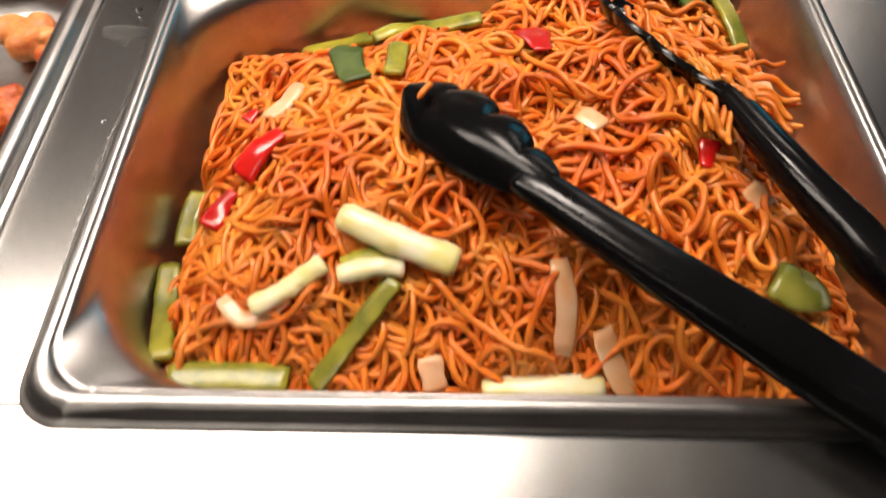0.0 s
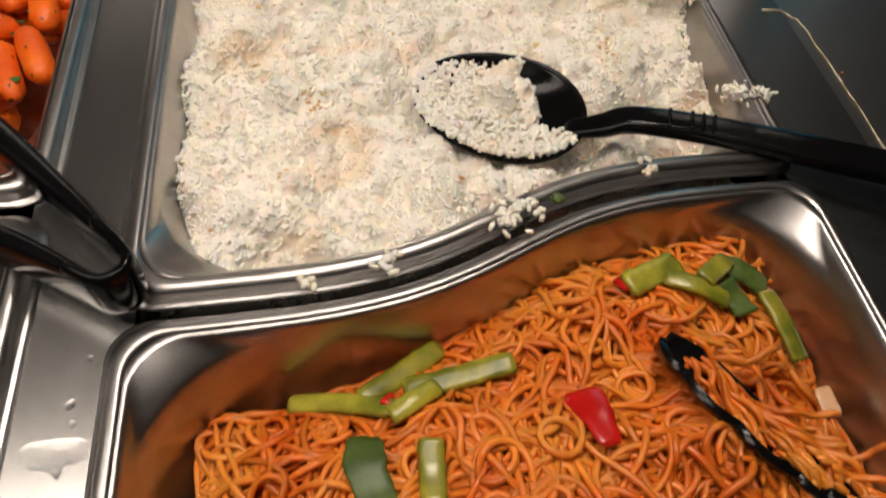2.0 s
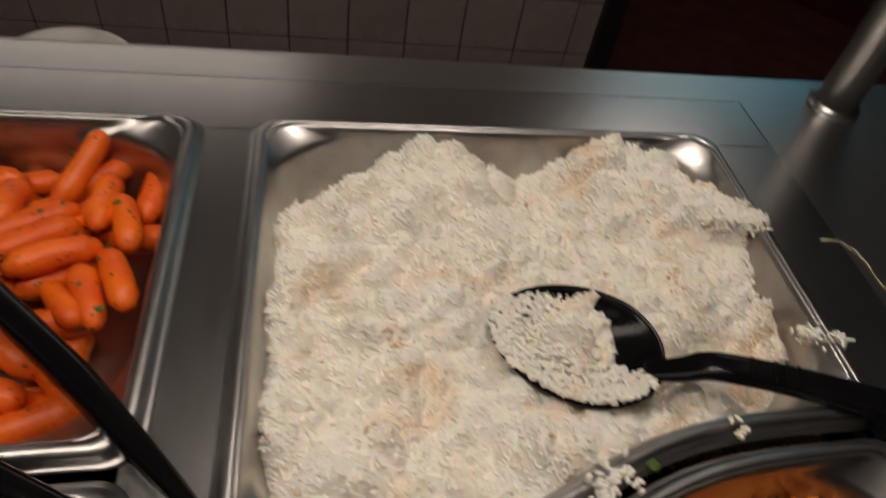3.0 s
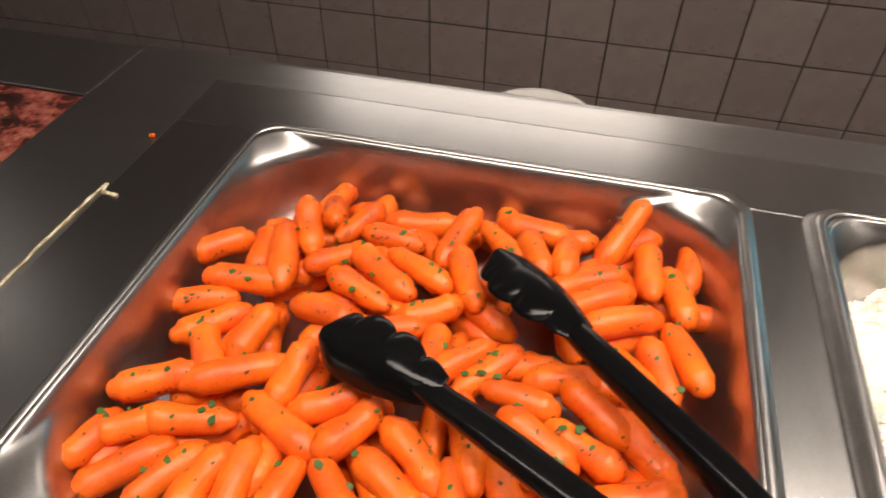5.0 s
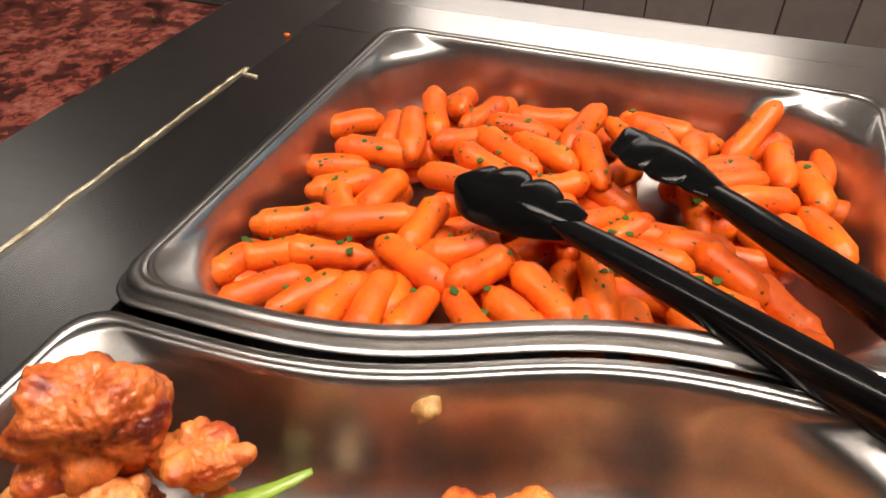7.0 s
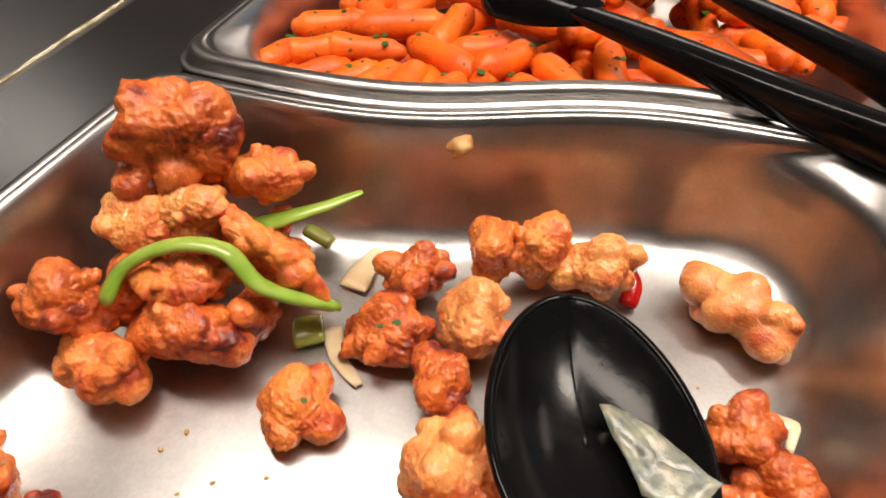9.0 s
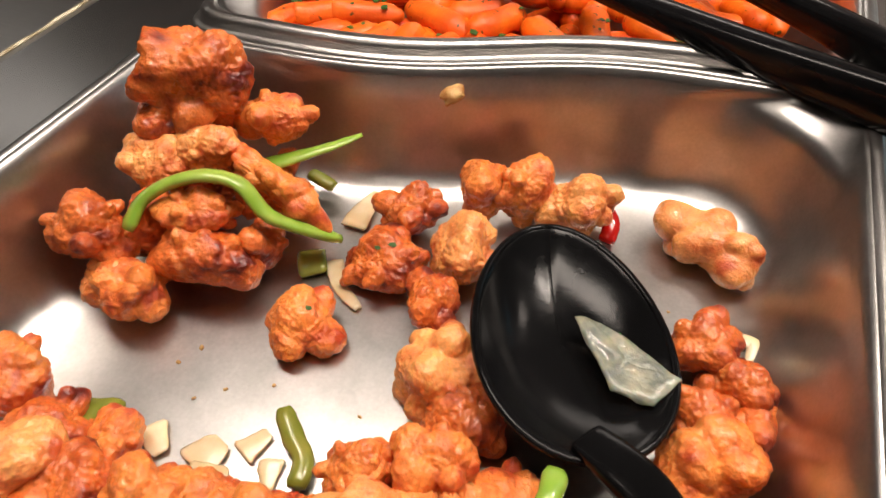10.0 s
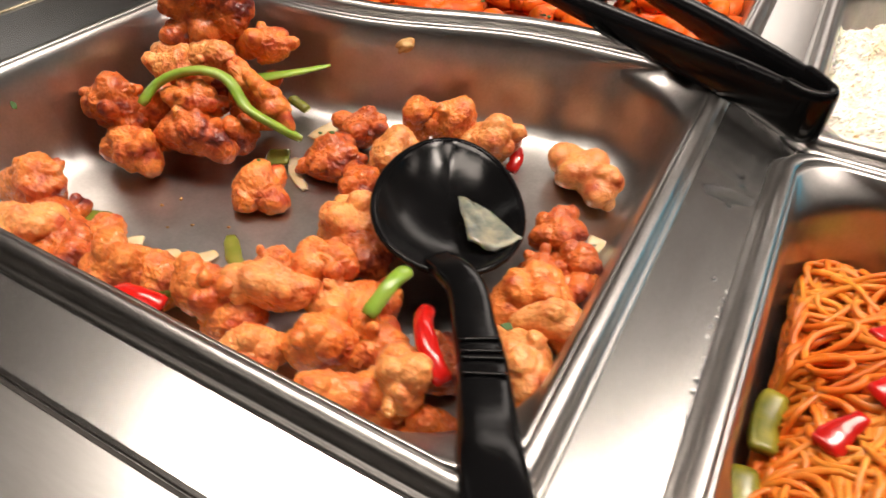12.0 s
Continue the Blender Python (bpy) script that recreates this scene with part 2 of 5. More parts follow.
def sweep(path, half_w, half_h, sides=12, power=2.0, up=(0, 0, 1), twist=0.0, round_ends=True):
    """Vertices and faces of a closed tube with a superellipse section; half_w, half_h: a number or one for each point."""
    path = np.array(path, float)
    n = len(path)
    hw = np.broadcast_to(np.array(half_w, float), (n,)).copy()
    hh = np.broadcast_to(np.array(half_h, float), (n,)).copy()
    tw = np.broadcast_to(np.array(twist, float), (n,))
    tan = np.gradient(path, axis=0)
    tan /= np.linalg.norm(tan, axis=1)[:, None]
    verts, faces = [], []
    if round_ends:
        # extra rings that close the ends as caps
        def cap(i, sign):
            r = min(hw[i], hh[i])
            return [(path[i] + sign * tan[i] * r * math.sin(a), tan[i], hw[i] - r + r * math.cos(a), hh[i] - r + r * math.cos(a), tw[i]) for a in (0.5, 1.0, 1.4)]
        rows = cap(0, -1)[::-1] + [(path[i], tan[i], hw[i], hh[i], tw[i]) for i in range(n)] + cap(n - 1, 1)
    else:
        rows = [(path[i], tan[i], hw[i], hh[i], tw[i]) for i in range(n)]
    ang = np.linspace(0, 2 * math.pi, sides, endpoint=False)
    cx = np.sign(np.cos(ang)) * np.abs(np.cos(ang)) ** (2 / power)
    sx = np.sign(np.sin(ang)) * np.abs(np.sin(ang)) ** (2 / power)
    upv = np.array(up, float)
    for c, t, a, b, w in rows:
        s = np.cross(t, upv)
        if np.linalg.norm(s) < 1e-4:
            s = np.array((1.0, 0, 0))
        s /= np.linalg.norm(s)
        u = np.cross(s, t)
        s, u = s * math.cos(w) + u * math.sin(w), u * math.cos(w) - s * math.sin(w)
        for k in range(sides):
            verts.append(c + s * a * cx[k] + u * b * sx[k])
    m = len(rows)
    for i in range(m - 1):
        for k in range(sides):
            k2 = (k + 1) % sides
            faces.append((i * sides + k, i * sides + k2, (i + 1) * sides + k2, (i + 1) * sides + k))
    faces.append(tuple(range(sides - 1, -1, -1)))
    faces.append(tuple((m - 1) * sides + k for k in range(sides)))
    return verts, faces


# ---- room ----
WALL_Y = 1.36
JAMB_X = 0.618


def slab(name, x0, x1, y0, y1, z0, z1, mat, label, category, bevel=0.0):
    return tagged(part(name, box(bmesh.new(), x0, x1, y0, y1, z0, z1, bevel), mat), label, category, kind="structure")


slab("floor", -4.0, 4.0, -3.2, 4.2, -0.1, 0.0, M_FLOOR, "dark red quarry floor of the buffet hall", "floor")
slab("ceiling", -4.0, 4.0, -3.2, 4.2, 2.6, 2.7, M_CEIL, "dim pale ceiling above the buffet", "ceiling")
slab("wall_west", -4.1, -4.0, -3.2, 4.2, 0, 2.6, M_PAINT, "dark painted side wall of the hall", "wall")
slab("wall_east", 4.0, 4.1, -3.2, 4.2, 0, 2.6, M_PAINT, "dark painted side wall of the hall", "wall")
slab("wall_south", -4.0, 4.0, -3.3, -3.2, 0, 2.6, M_PAINT, "dark painted wall of the guest side", "wall")
slab("wall_north", -4.0, 4.0, 4.2, 4.3, 0, 2.6, M_PAINT, "dark painted rear wall beyond the opening", "wall")
wall_back = slab("wall_back", -4.0, JAMB_X, WALL_Y, WALL_Y + 0.12, 0, 2.6, M_GROUT, "dull pinkish-brown square-tiled wall behind the counter", "wall")
slab("door_jamb", JAMB_X, JAMB_X + 0.045, WALL_Y - 0.02, WALL_Y + 0.14, 0, 2.3, M_BLACK, "black metal jamb at the end of the tiled wall", "door frame", 0.004)
low_wall = slab("low_partition", -1.0, 1.0, 0.0, 0.12, 0, 0.34, M_RED, "dark red low partition beyond the opening", "partition", 0.004)
low_wall.matrix_world = pose(2.05, 2.83, 0, 0, 0, -50)
tape = thing("edge_marking", "yellow safety strip along a dark red partition", "marking", kind="structure", at=pose(2.05, 2.83, 0, 0, 0, -50))
part("strip", box(bmesh.new(), -1.0, 1.0, -0.012, 0.02, 0.341, 0.352, 0.002), M_YELLOW, tape)

# lit panel beyond the opening, seen in the steel
panel = thing("display_panel", "cyan backlit display panel hanging beyond the opening", "display")
part("housing", box(bmesh.new(), 0.80, 1.83, 2.02, 2.08, 1.25, 1.77, 0.006), M_CYAN, panel)
part("screen", box(bmesh.new(), 0.82, 1.80, 2.014, 2.0195, 1.27, 1.74), M_SCREEN, panel, "glowing cyan screen")
for px in (1.0, 1.4):
    v, f = sweep([(px, 2.05, 1.77), (px, 2.05, 2.6)], 0.008, 0.008, 8, round_ends=False)
    mesh_object("hanger", v, f, M_BLACK, panel)

# lamp over the food
lamp = thing("food_lamp_fixture", "long steel warming-lamp fixture hanging above the food pans", "lamp")
part("housing", box(bmesh.new(), -0.56, 0.24, 0.14, 0.34, 1.604, 1.65, 0.008), M_TOP, lamp)
part("diffuser", box(bmesh.new(), -0.535, 0.215, 0.158, 0.322, 1.597, 1.6035, 0.001), M_TUBE, lamp, "glowing warm diffuser")
for px in (-0.5, 0.18):
    v, f = sweep([(px, 0.24, 1.65), (px, 0.24, 2.6)], 0.006, 0.006, 8, round_ends=False)
    mesh_object("rod", v, f, M_TOP, lamp)
# made-up housing for the fill light over the rice
plamp = thing("pass_lamp_fixture", "added lamp housing above the rice pan, there for extra light", "lamp")
part("housing", box(bmesh.new(), 0.12, 0.36, 0.45, 0.59, 1.643, 1.70, 0.012), M_TOP, plamp)
part("diffuser", box(bmesh.new(), 0.13, 0.35, 0.46, 0.58, 1.637, 1.6425, 0.001), M_TUBE, plamp, "glowing warm diffuser")
v, f = sweep([(0.24, 0.52, 1.70), (0.24, 0.52, 2.6)], 0.006, 0.006, 8, round_ends=False)
mesh_object("rod", v, f, M_TOP, plamp)
# invented panel above the ambient fill
clamp = thing("ceiling_light", "added square ceiling panel for the unseen room light", "ceiling light")
part("frame", box(bmesh.new(), -1.07, 0.07, -1.17, -0.63, 2.592, 2.5995), M_WHITE, clamp)

# unseen source, assumed where the rear ledge's highlight would reflect from
wall_lamp = thing("wall_lamp", "unseen lit panel added for the highlight on the rear ledge", "lamp")
part("backplate", box(bmesh.new(), -0.66, 0.04, WALL_Y - 0.05, WALL_Y - 0.006, 1.17, 1.37, 0.004), M_TOP, wall_lamp)
part("diffuser", box(bmesh.new(), -0.64, 0.02, WALL_Y - 0.062, WALL_Y - 0.0505, 1.185, 1.355, 0.004), M_TUBE2, wall_lamp, "glowing pale diffuser")

# added reflector source out of view, to lighten the steel on the left
wall_fill = thing("menu_light", "added glowing panel, out of view, that brightens the left counter", "lamp")
part("backplate", box(bmesh.new(), -2.95, -1.85, WALL_Y - 0.06, WALL_Y - 0.006, 2.00, 2.50, 0.004), M_TOP, wall_fill)
part("diffuser", box(bmesh.new(), -2.92, -1.88, WALL_Y - 0.072, WALL_Y - 0.0605, 2.03, 2.47, 0.004), M_WALL_FILL, wall_fill, "glowing pale diffuser")

# ---- buffet counter ----
Z = 0.900
PAN_W = 0.3285
X0L, X1L, X0R, X1R, YB = -0.3300, -0.0015, 0.0265, 0.3550, 0.534
counter = thing("buffet_counter", "brushed stainless steel buffet counter with two food wells", "counter")
part("base", box(bmesh.new(), -0.47, 1.6, -0.30, 0.60, 0.0, 0.80, 0.004), M_TOPX, counter, "steel base cabinet")
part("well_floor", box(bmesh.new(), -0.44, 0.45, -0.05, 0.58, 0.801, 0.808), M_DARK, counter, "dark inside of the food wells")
IN = 0.009
xs = (-0.475, X0L + IN, X1L - IN, X0R + IN, X1R - IN, 1.6)
for nm, a, b, c, d in (("front_top", xs[0], xs[5], -0.30, IN), ("rear_top", xs[0], xs[5], YB - IN, 0.620), ("side_top", xs[0], xs[1], IN, YB - IN),
                       ("divider", xs[2], xs[3], IN, YB - IN), ("side_top", xs[4], xs[5], IN, YB - IN)):
    part(nm, box(bmesh.new(), a, b, c, d, Z - 0.012, Z), M_TOP, counter)
# raised rim of the drop-in unit: a frame that stands 1.5 mm proud
XF0, XF1, YF0, YF1 = -0.389, 0.404, -0.028, 0.585
for nm, a, b, c, d, bev in (("front_frame", XF0, XF1, YF0, IN, 0.0018), ("rear_frame", XF0, XF1, YB - IN, YF1, 0.0018), ("side_frame", XF0, xs[1], IN, YB - IN, 0),
                            ("middle_frame", xs[2], xs[3], IN, YB - IN, 0), ("side_frame", xs[4], XF1, IN, YB - IN, 0)):
    part(nm, box(bmesh.new(), a, b, c, d, Z - 0.004, Z + 0.0018, bev), M_FRAME, counter, "flat steel frame round the wells")
for a, b, c, d in ((XF0, XF1, YF1 + 0.0002, YF1 + 0.0016), (XF0 - 0.0014, XF0 - 0.0002, YF0, YF1), (XF1 + 0.0002, XF1 + 0.0014, YF0, YF1), (XF0, XF1, YF0 - 0.0016, YF0 - 0.0002)):
    part("seam", box(bmesh.new(), a, b, c, d, Z - 0.003, Z + 0.0003), M_DARK, counter, "dark seam beside the frame")
v, f = sweep([(-0.474, 0.622, Z - 0.006), (1.6, 0.622, Z - 0.006)], 0.006, 0.006, 10, 2.5)
mesh_object("rear_edge", v, f, M_TOP, counter)
part("back_panel", box(bmesh.new(), -0.47, 1.6, 0.600, 0.612, 0.0, 0.885), M_TOP, counter)
# seam at the mitre
part("mitre_seam", box(bmesh.new(), -0.4755, -0.474, 0.540, 0.618, Z - 0.01, Z + 0.0006), M_DARK, counter)


def bead(points, n, seed, r):
    rng = random.Random(seed)
    p = smooth_path(points, n)
    p[:, 0] += [rng.gauss(0, 0.0004) for _ in range(n)]
    w = [r * rng.uniform(0.75, 1.25) for _ in range(n)]
    return sweep(p, w, [a * 0.45 for a in w], 8)


for sgn, pts in ((0, [(-0.380, 0.4385, Z + 0.0024), (-0.389, 0.4390, Z + 0.0024), (-0.395, 0.4365, Z + 0.0008), (-0.397, 0.30, Z + 0.0005), (-0.397, 0.1, Z + 0.0005), (-0.397, -0.25, Z + 0.0005)]),
                 (1, [(0.390, 0.4295, Z + 0.0024), (0.403, 0.4285, Z + 0.0024), (0.409, 0.4240, Z + 0.0008), (0.4145, 0.40, Z + 0.0005), (0.4145, 0.2, Z + 0.0005), (0.4145, -0.25, Z + 0.0005)])):
    v, f = bead(pts, 90, sgn, 0.0013 if sgn == 0 else 0.0007)
    mesh_object("sealant_bead", v, f, M_SEAL, counter, "yellowed sealant along the seam")

granite_top = thing("granite_countertop", "polished red and black granite countertop in a steel edge", "countertop")
part("slab", box(bmesh.new(), -1.8, -0.4745, -0.30, 0.5385, Z - 0.03, Z - 0.001, 0.001), M_GRANITE, granite_top)
part("rear_band", box(bmesh.new(), -1.8, -0.4757, 0.540, 0.620, Z - 0.03, Z, 0.001), M_TOP, granite_top, "brushed steel band behind the stone")
part("cabinet", box(bmesh.new(), -1.8, -0.475, -0.28, 0.60, 0.0, Z - 0.031), M_PAINT, granite_top)

post = thing("guard_post", "round steel sneeze-guard post bolted to the counter", "post")
v, f = sweep([(0.489, 0.584, Z + 0.0005), (0.489, 0.584, 1.75)], 0.0165, 0.0165, 20, up=(0, 1, 0), round_ends=False)
mesh_object("pole", v, f, M_PAN, post)
v, f = sweep([(0.489, 0.584, Z), (0.489, 0.584, Z + 0.006)], 0.021, 0.021, 24, up=(0, 1, 0), round_ends=False)
mesh_object("collar", v, f, M_TOP, post)

shelf = slab("back_shelf", -1.2, 0.45, 0.64, 0.80, 0.688, 0.708, M_TOP, "steel shelf low behind the counter", "shelf", 0.002)
bowl = thing("plastic_bowl", "white plastic bowl standing behind the counter", "bowl")
vv, ff = [], []
prof = [(0.0, 0.721), (0.035, 0.721), (0.045, 0.74), (0.056, 0.82), (0.058, 0.828), (0.054, 0.826), (0.043, 0.745), (0.0, 0.728)]
for i, (r, z) in enumerate(prof):
    for k in range(28):
        a = 2 * math.pi * k / 28
        vv.append((-0.155 + max(r, 0.0004) * math.cos(a), 0.73 + max(r, 0.0004) * math.sin(a), z + 0.012))
for i in range(len(prof) - 1):
    for k in range(28):
        ff.append((i * 28 + k, i * 28 + (k + 1) % 28, (i + 1) * 28 + (k + 1) % 28, (i + 1) * 28 + k))
for i in range(len(vv)):
    vv[i] = (vv[i][0], vv[i][1], vv[i][2] - 0.0245)
mesh_object("shell", vv, ff, M_WHITE, bowl)


# ---- food pans ----
PAN_D = 0.0516


def s_curve(u):
    """Front-to-back place of the wavy edge, u from the pan's side."""
    return 0.267 + 0.0275 * math.tanh((u - PAN_W / 2) / 0.060)


def pan_ring(d, r, gap=0.0022):
    """A closed ring of the wave pan, d inside its outer edge, with corner radius r."""
    w = PAN_W
    pts = []

    def corner(cx, cy, a0):
        for k in range(9):
            a = radians(a0 + 90 * k / 8)
            pts.append((cx + r * math.cos(a), cy + r * math.sin(a)))

    for k in range(13):
        pts.append((d + r + (w - 2 * d - 2 * r) * k / 13, d))
    corner(w - d - r, d + r, -90)
    y_r, y_l = s_curve(w - d) - gap - d, s_curve(d) - gap - d
    for k in range(1, 8):
        pts.append((w - d, d + r + (y_r - d - 2 * r) * k / 8))
    corner(w - d - r, y_r - r, 0)
    for k in range(1, 48):
        x = w - d - r - (w - 2 * d - 2 * r) * k / 48
        s = 0.0275 / 0.060 / math.cosh((x - PAN_W / 2) / 0.060) ** 2
        e = s_curve(x) - gap - d * math.sqrt(1 + s * s)
        # meet the corners smoothly
        f0 = max(0, 1 - (x - d - r) / 0.02)
        f1 = max(0, 1 - (w - d - r - x) / 0.02)
        pts.append((x, e * (1 - f0 - f1) + y_l * f0 + y_r * f1))
    corner(d + r, y_l - r, 90)
    for k in range(1, 8):
        pts.append((d, y_l - r - (y_l - d - 2 * r) * k / 8))
    corner(d + r, d + r, 180)
    return pts


def wave_pan(label):
    """A steel wave-edged food pan: rolled flange, tapered walls, rounded bottom. Origin at its front corner, z 0 at the counter top."""
    k = PAN_D / 0.0725
    prof = [(0.0004, 0.0001, 0.016), (0.0000, 0.0007, 0.016), (0.0003, 0.0014, 0.016), (0.0011, 0.0017, 0.016), (0.0022, 0.0019, 0.016), (0.0028, 0.0026, 0.016), (0.0032, 0.0046, 0.016), (0.0040, 0.0066, 0.016), (0.0056, 0.0079, 0.016), (0.0078, 0.0083, 0.016),
            (0.0100, 0.0079, 0.017), (0.0118, 0.0065, 0.020), (0.0130, 0.0034, 0.030), (0.0140, 0.0004, 0.043), (0.0150, -0.004 * k, 0.048), (0.0162, -0.012 * k, 0.049),
            (0.0182, -0.029 * k, 0.048), (0.0205, -0.046 * k, 0.046), (0.0230, -0.0560 * k, 0.045), (0.0270, -0.0640 * k, 0.043), (0.0325, -0.0690 * k, 0.039), (0.0400, -0.0716 * k, 0.033), (0.052, -PAN_D, 0.024), (0.085, -PAN_D, 0.012)]
    n = len(pan_ring(0.0, 0.016))
    ob = thing("food_pan", label, "food pan", "wave-edged food pans")
    for name, a, b in (("rim", 0, 11), ("basin", 10, len(prof))):
        verts, faces = [], []
        for d, z, r in prof[a:b]:
            verts += [(x, y, z) for x, y in pan_ring(d, r)]
        for i in range(b - a - 1):
            for k in range(n):
                k2 = (k + 1) % n
                faces.append((i * n + k, i * n + k2, (i + 1) * n + k2, (i + 1) * n + k))
        if name == "basin":
            faces.append(tuple((b - a - 1) * n + k for k in range(n)))
        piece = mesh_object(name, verts, faces, M_PAN, ob, "rolled steel rim" if name == "rim" else "deep steel basin")
        so = piece.modifiers.new("thick", "SOLIDIFY")
        so.thickness, so.offset = 0.0008, -1
    return ob


pan_noodle = wave_pan("wavy-edged stainless steel food pan heaped with noodles")
pan_noodle.matrix_world = pose(X0R, 0, Z + 0.0018)
pan_chicken = copy_thing(pan_noodle, pose(X0L, 0, Z + 0.0018))
pan_rice = copy_thing(pan_noodle, pose(X1R, YB, Z + 0.0018, 0, 0, 180))
pan_carrot = copy_thing(pan_noodle, pose(X1L, YB, Z + 0.0018, 0, 0, 180))
tagged(pan_chicken, "wavy-edged stainless steel food pan with scattered chicken, half empty")
tagged(pan_rice, "wavy-edged stainless steel food pan heaped with rice")
tagged(pan_carrot, "wavy-edged stainless steel food pan of carrots")
BOTTOM = Z + 0.0018 - PAN_D


# ---- food: noodles ----
def inside_pan(x, y, x0, back=False, margin=0.0):
    """Distance (m) inside the pan's wall at mid height, negative outside. Back pans are the front ones turned by half."""
    u, v = x - x0, y
    if back:
        u, v = PAN_W - u, YB - y
    return min(u, PAN_W - u, v, s_curve(min(max(u, 0), PAN_W)) - v) - margin


def tubes(paths, radius, sides, flat=1.0):
    """One mesh of many tubes; paths: (count, points, 3)."""
    p = np.array(paths)
    c, n, _ = p.shape
    t = np.gradient(p, axis=1)
    t /= np.linalg.norm(t, axis=2)[..., None] + 1e-9
    s = np.cross(t, np.array((0, 0, 1.0)))
    s /= np.linalg.norm(s, axis=2)[..., None] + 1e-9
    u = np.cross(s, t)
    ang = np.linspace(0, 2 * math.pi, sides, endpoint=False)
    rad = np.broadcast_to(np.array(radius).reshape(-1, 1, 1), (c, n, 1)).copy()
    rad[:, 0] *= 0.45
    rad[:, -1] *= 0.45
    v = np.stack([p + s * rad * math.cos(a) + u * rad * flat * math.sin(a) for a in ang], axis=2)
    verts = v.reshape(-1, 3)
    i = np.arange(n - 1)[:, None] * sides
    k = np.arange(sides)[None, :]
    k2 = (k + 1) % sides
    q = np.stack([i + k, i + k2, i + sides + k2, i + sides + k], axis=-1).reshape(-1, 4)
    faces = (np.arange(c)[:, None, None] * n * sides + q[None]).reshape(-1, 4)
    return verts, faces


def fast_mesh(name, verts, faces, mat):
    me = bpy.data.meshes.new(name)
    n, m = len(verts), len(faces)
    k = faces.shape[1]
    me.vertices.add(n)
    me.vertices.foreach_set("co", np.asarray(verts, np.float32).ravel())
    me.loops.add(m * k)
    me.loops.foreach_set("vertex_index", np.asarray(faces, np.int32).ravel())
    me.polygons.add(m)
    me.polygons.foreach_set("loop_start", np.arange(m, dtype=np.int32) * k)
    me.polygons.foreach_set("use_smooth", np.ones(m, dtype=bool))
    me.update(calc_edges=True)
    me.validate()
    me.materials.append(mat)
    return new(name, me)


def noodle_in(x, y):
    """Distance inside the edge of the noodle heap, which leaves the pan's rear and side walls bare."""
    u = x - X0R
    rear = 0.011 + 0.021 * min(max((0.20 - u) / 0.14, 0), 1)
    side = 0.0235 + 0.004 * min(max((y - 0.03) / 0.1, 0), 1)
    return min(u - side, PAN_W - 0.020 - u, y - 0.0175, s_curve(min(max(u, 0), PAN_W)) - rear - y)


def noodle_top(x, y):
    """Height of the noodle heap."""
    d = noodle_in(x, y)
    edge = min(max((d - 0.002) / 0.070, 0), 1)
    edge = edge * (2 - edge)
    lump = noise.noise((x * 22, y * 22, 3.1)) * 0.013 + noise.noise((x * 60, y * 60, 1.7)) * 0.007
    slope = 0.010 * math.exp(-(((x - 0.19) / 0.09) ** 2 + ((y - 0.13) / 0.07) ** 2))
    return 0.8690 + 0.0325 * edge + slope + lump * edge


def mound(name, top, x0, back, mat, step=0.004, margin=0.0155, bottom=BOTTOM, inside=None):
    """A closed-topped heap that fills a pan below the given height."""
    verts, faces, index = [], [], {}
    nx, ny = int(PAN_W / step), int(0.31 / step)
    y_from = YB - 0.31 if back else 0.0
    for i in range(nx + 1):
        for j in range(ny + 1):
            x, y = x0 + PAN_W * i / nx, y_from + 0.31 * j / ny
            d = inside(x, y) if inside else inside_pan(x, y, x0, back)
            if d > margin:
                index[i, j] = len(verts)
                fall = min((d - margin) / 0.008, 1)
                z = top(x, y)
                verts.append((x, y, bottom + 0.004 + (z - bottom - 0.004) * math.sqrt(fall)))
    for i in range(nx):
        for j in range(ny):
            q = [(i, j), (i + 1, j), (i + 1, j + 1), (i, j + 1)]
            if all(a in index for a in q):
                faces.append([index[a] for a in q])
    return mesh_object(name, verts, faces, mat)


rng = random.Random(11)
# filler below the strands, its dark colour stands in for shaded gaps
noodle_core = mound("noodle_heap", lambda x, y: noodle_top(x, y) - 0.0115, X0R, False, M_NOODLE_SHADE, inside=noodle_in, margin=0.001)
tagged(noodle_core, "dark filler under the noodles, coloured like the shaded gaps between strands", "noodles", kind="stuff")


def noodle_path(n=46, step=0.0031, lift=0.0):
    while True:
        x, y = rng.uniform(X0R + 0.02, X1R - 0.02), rng.uniform(0.02, 0.28)
        if noodle_in(x, y) > 0.004:
            break
    a = rng.uniform(0, 2 * math.pi)
    depth = -0.013 * rng.random() ** 0.9 + 0.0035 + (rng.uniform(0.0005, 0.0045) if rng.random() < 0.12 else 0)
    depth += lift
    turn = rng.gauss(0, 60)
    ph, wob = rng.uniform(0, 6.28), rng.uniform(0.001, 0.0042)
    lam = rng.uniform(5, 11)
    out = []
    for k in range(n):
        z = noodle_top(x, y) + depth + wob * math.sin(ph + k * 6.28 / lam / 1.6)
        out.append((x, y, z))
        turn += rng.gauss(0, 46) - turn * 0.10
        turn = max(-180, min(180, turn))
        a += turn * step
        nx, ny = x + math.cos(a) * step, y + math.sin(a) * step
        if noodle_in(nx, ny) < 0.0015:
            tx, ty = 0.19 - x, 0.13 - y
            want = math.atan2(ty, tx)
            diff = (want - a + math.pi) % (2 * math.pi) - math.pi
            a += 0.5 * diff
            nx, ny = x + math.cos(a) * step * 0.6, y + math.sin(a) * step * 0.6
        x, y = nx, ny
    p = np.array(out)
    for _ in range(2):
        p[1:-1] = (p[:-2] + 2 * p[1:-1] + p[2:]) / 4
    return p


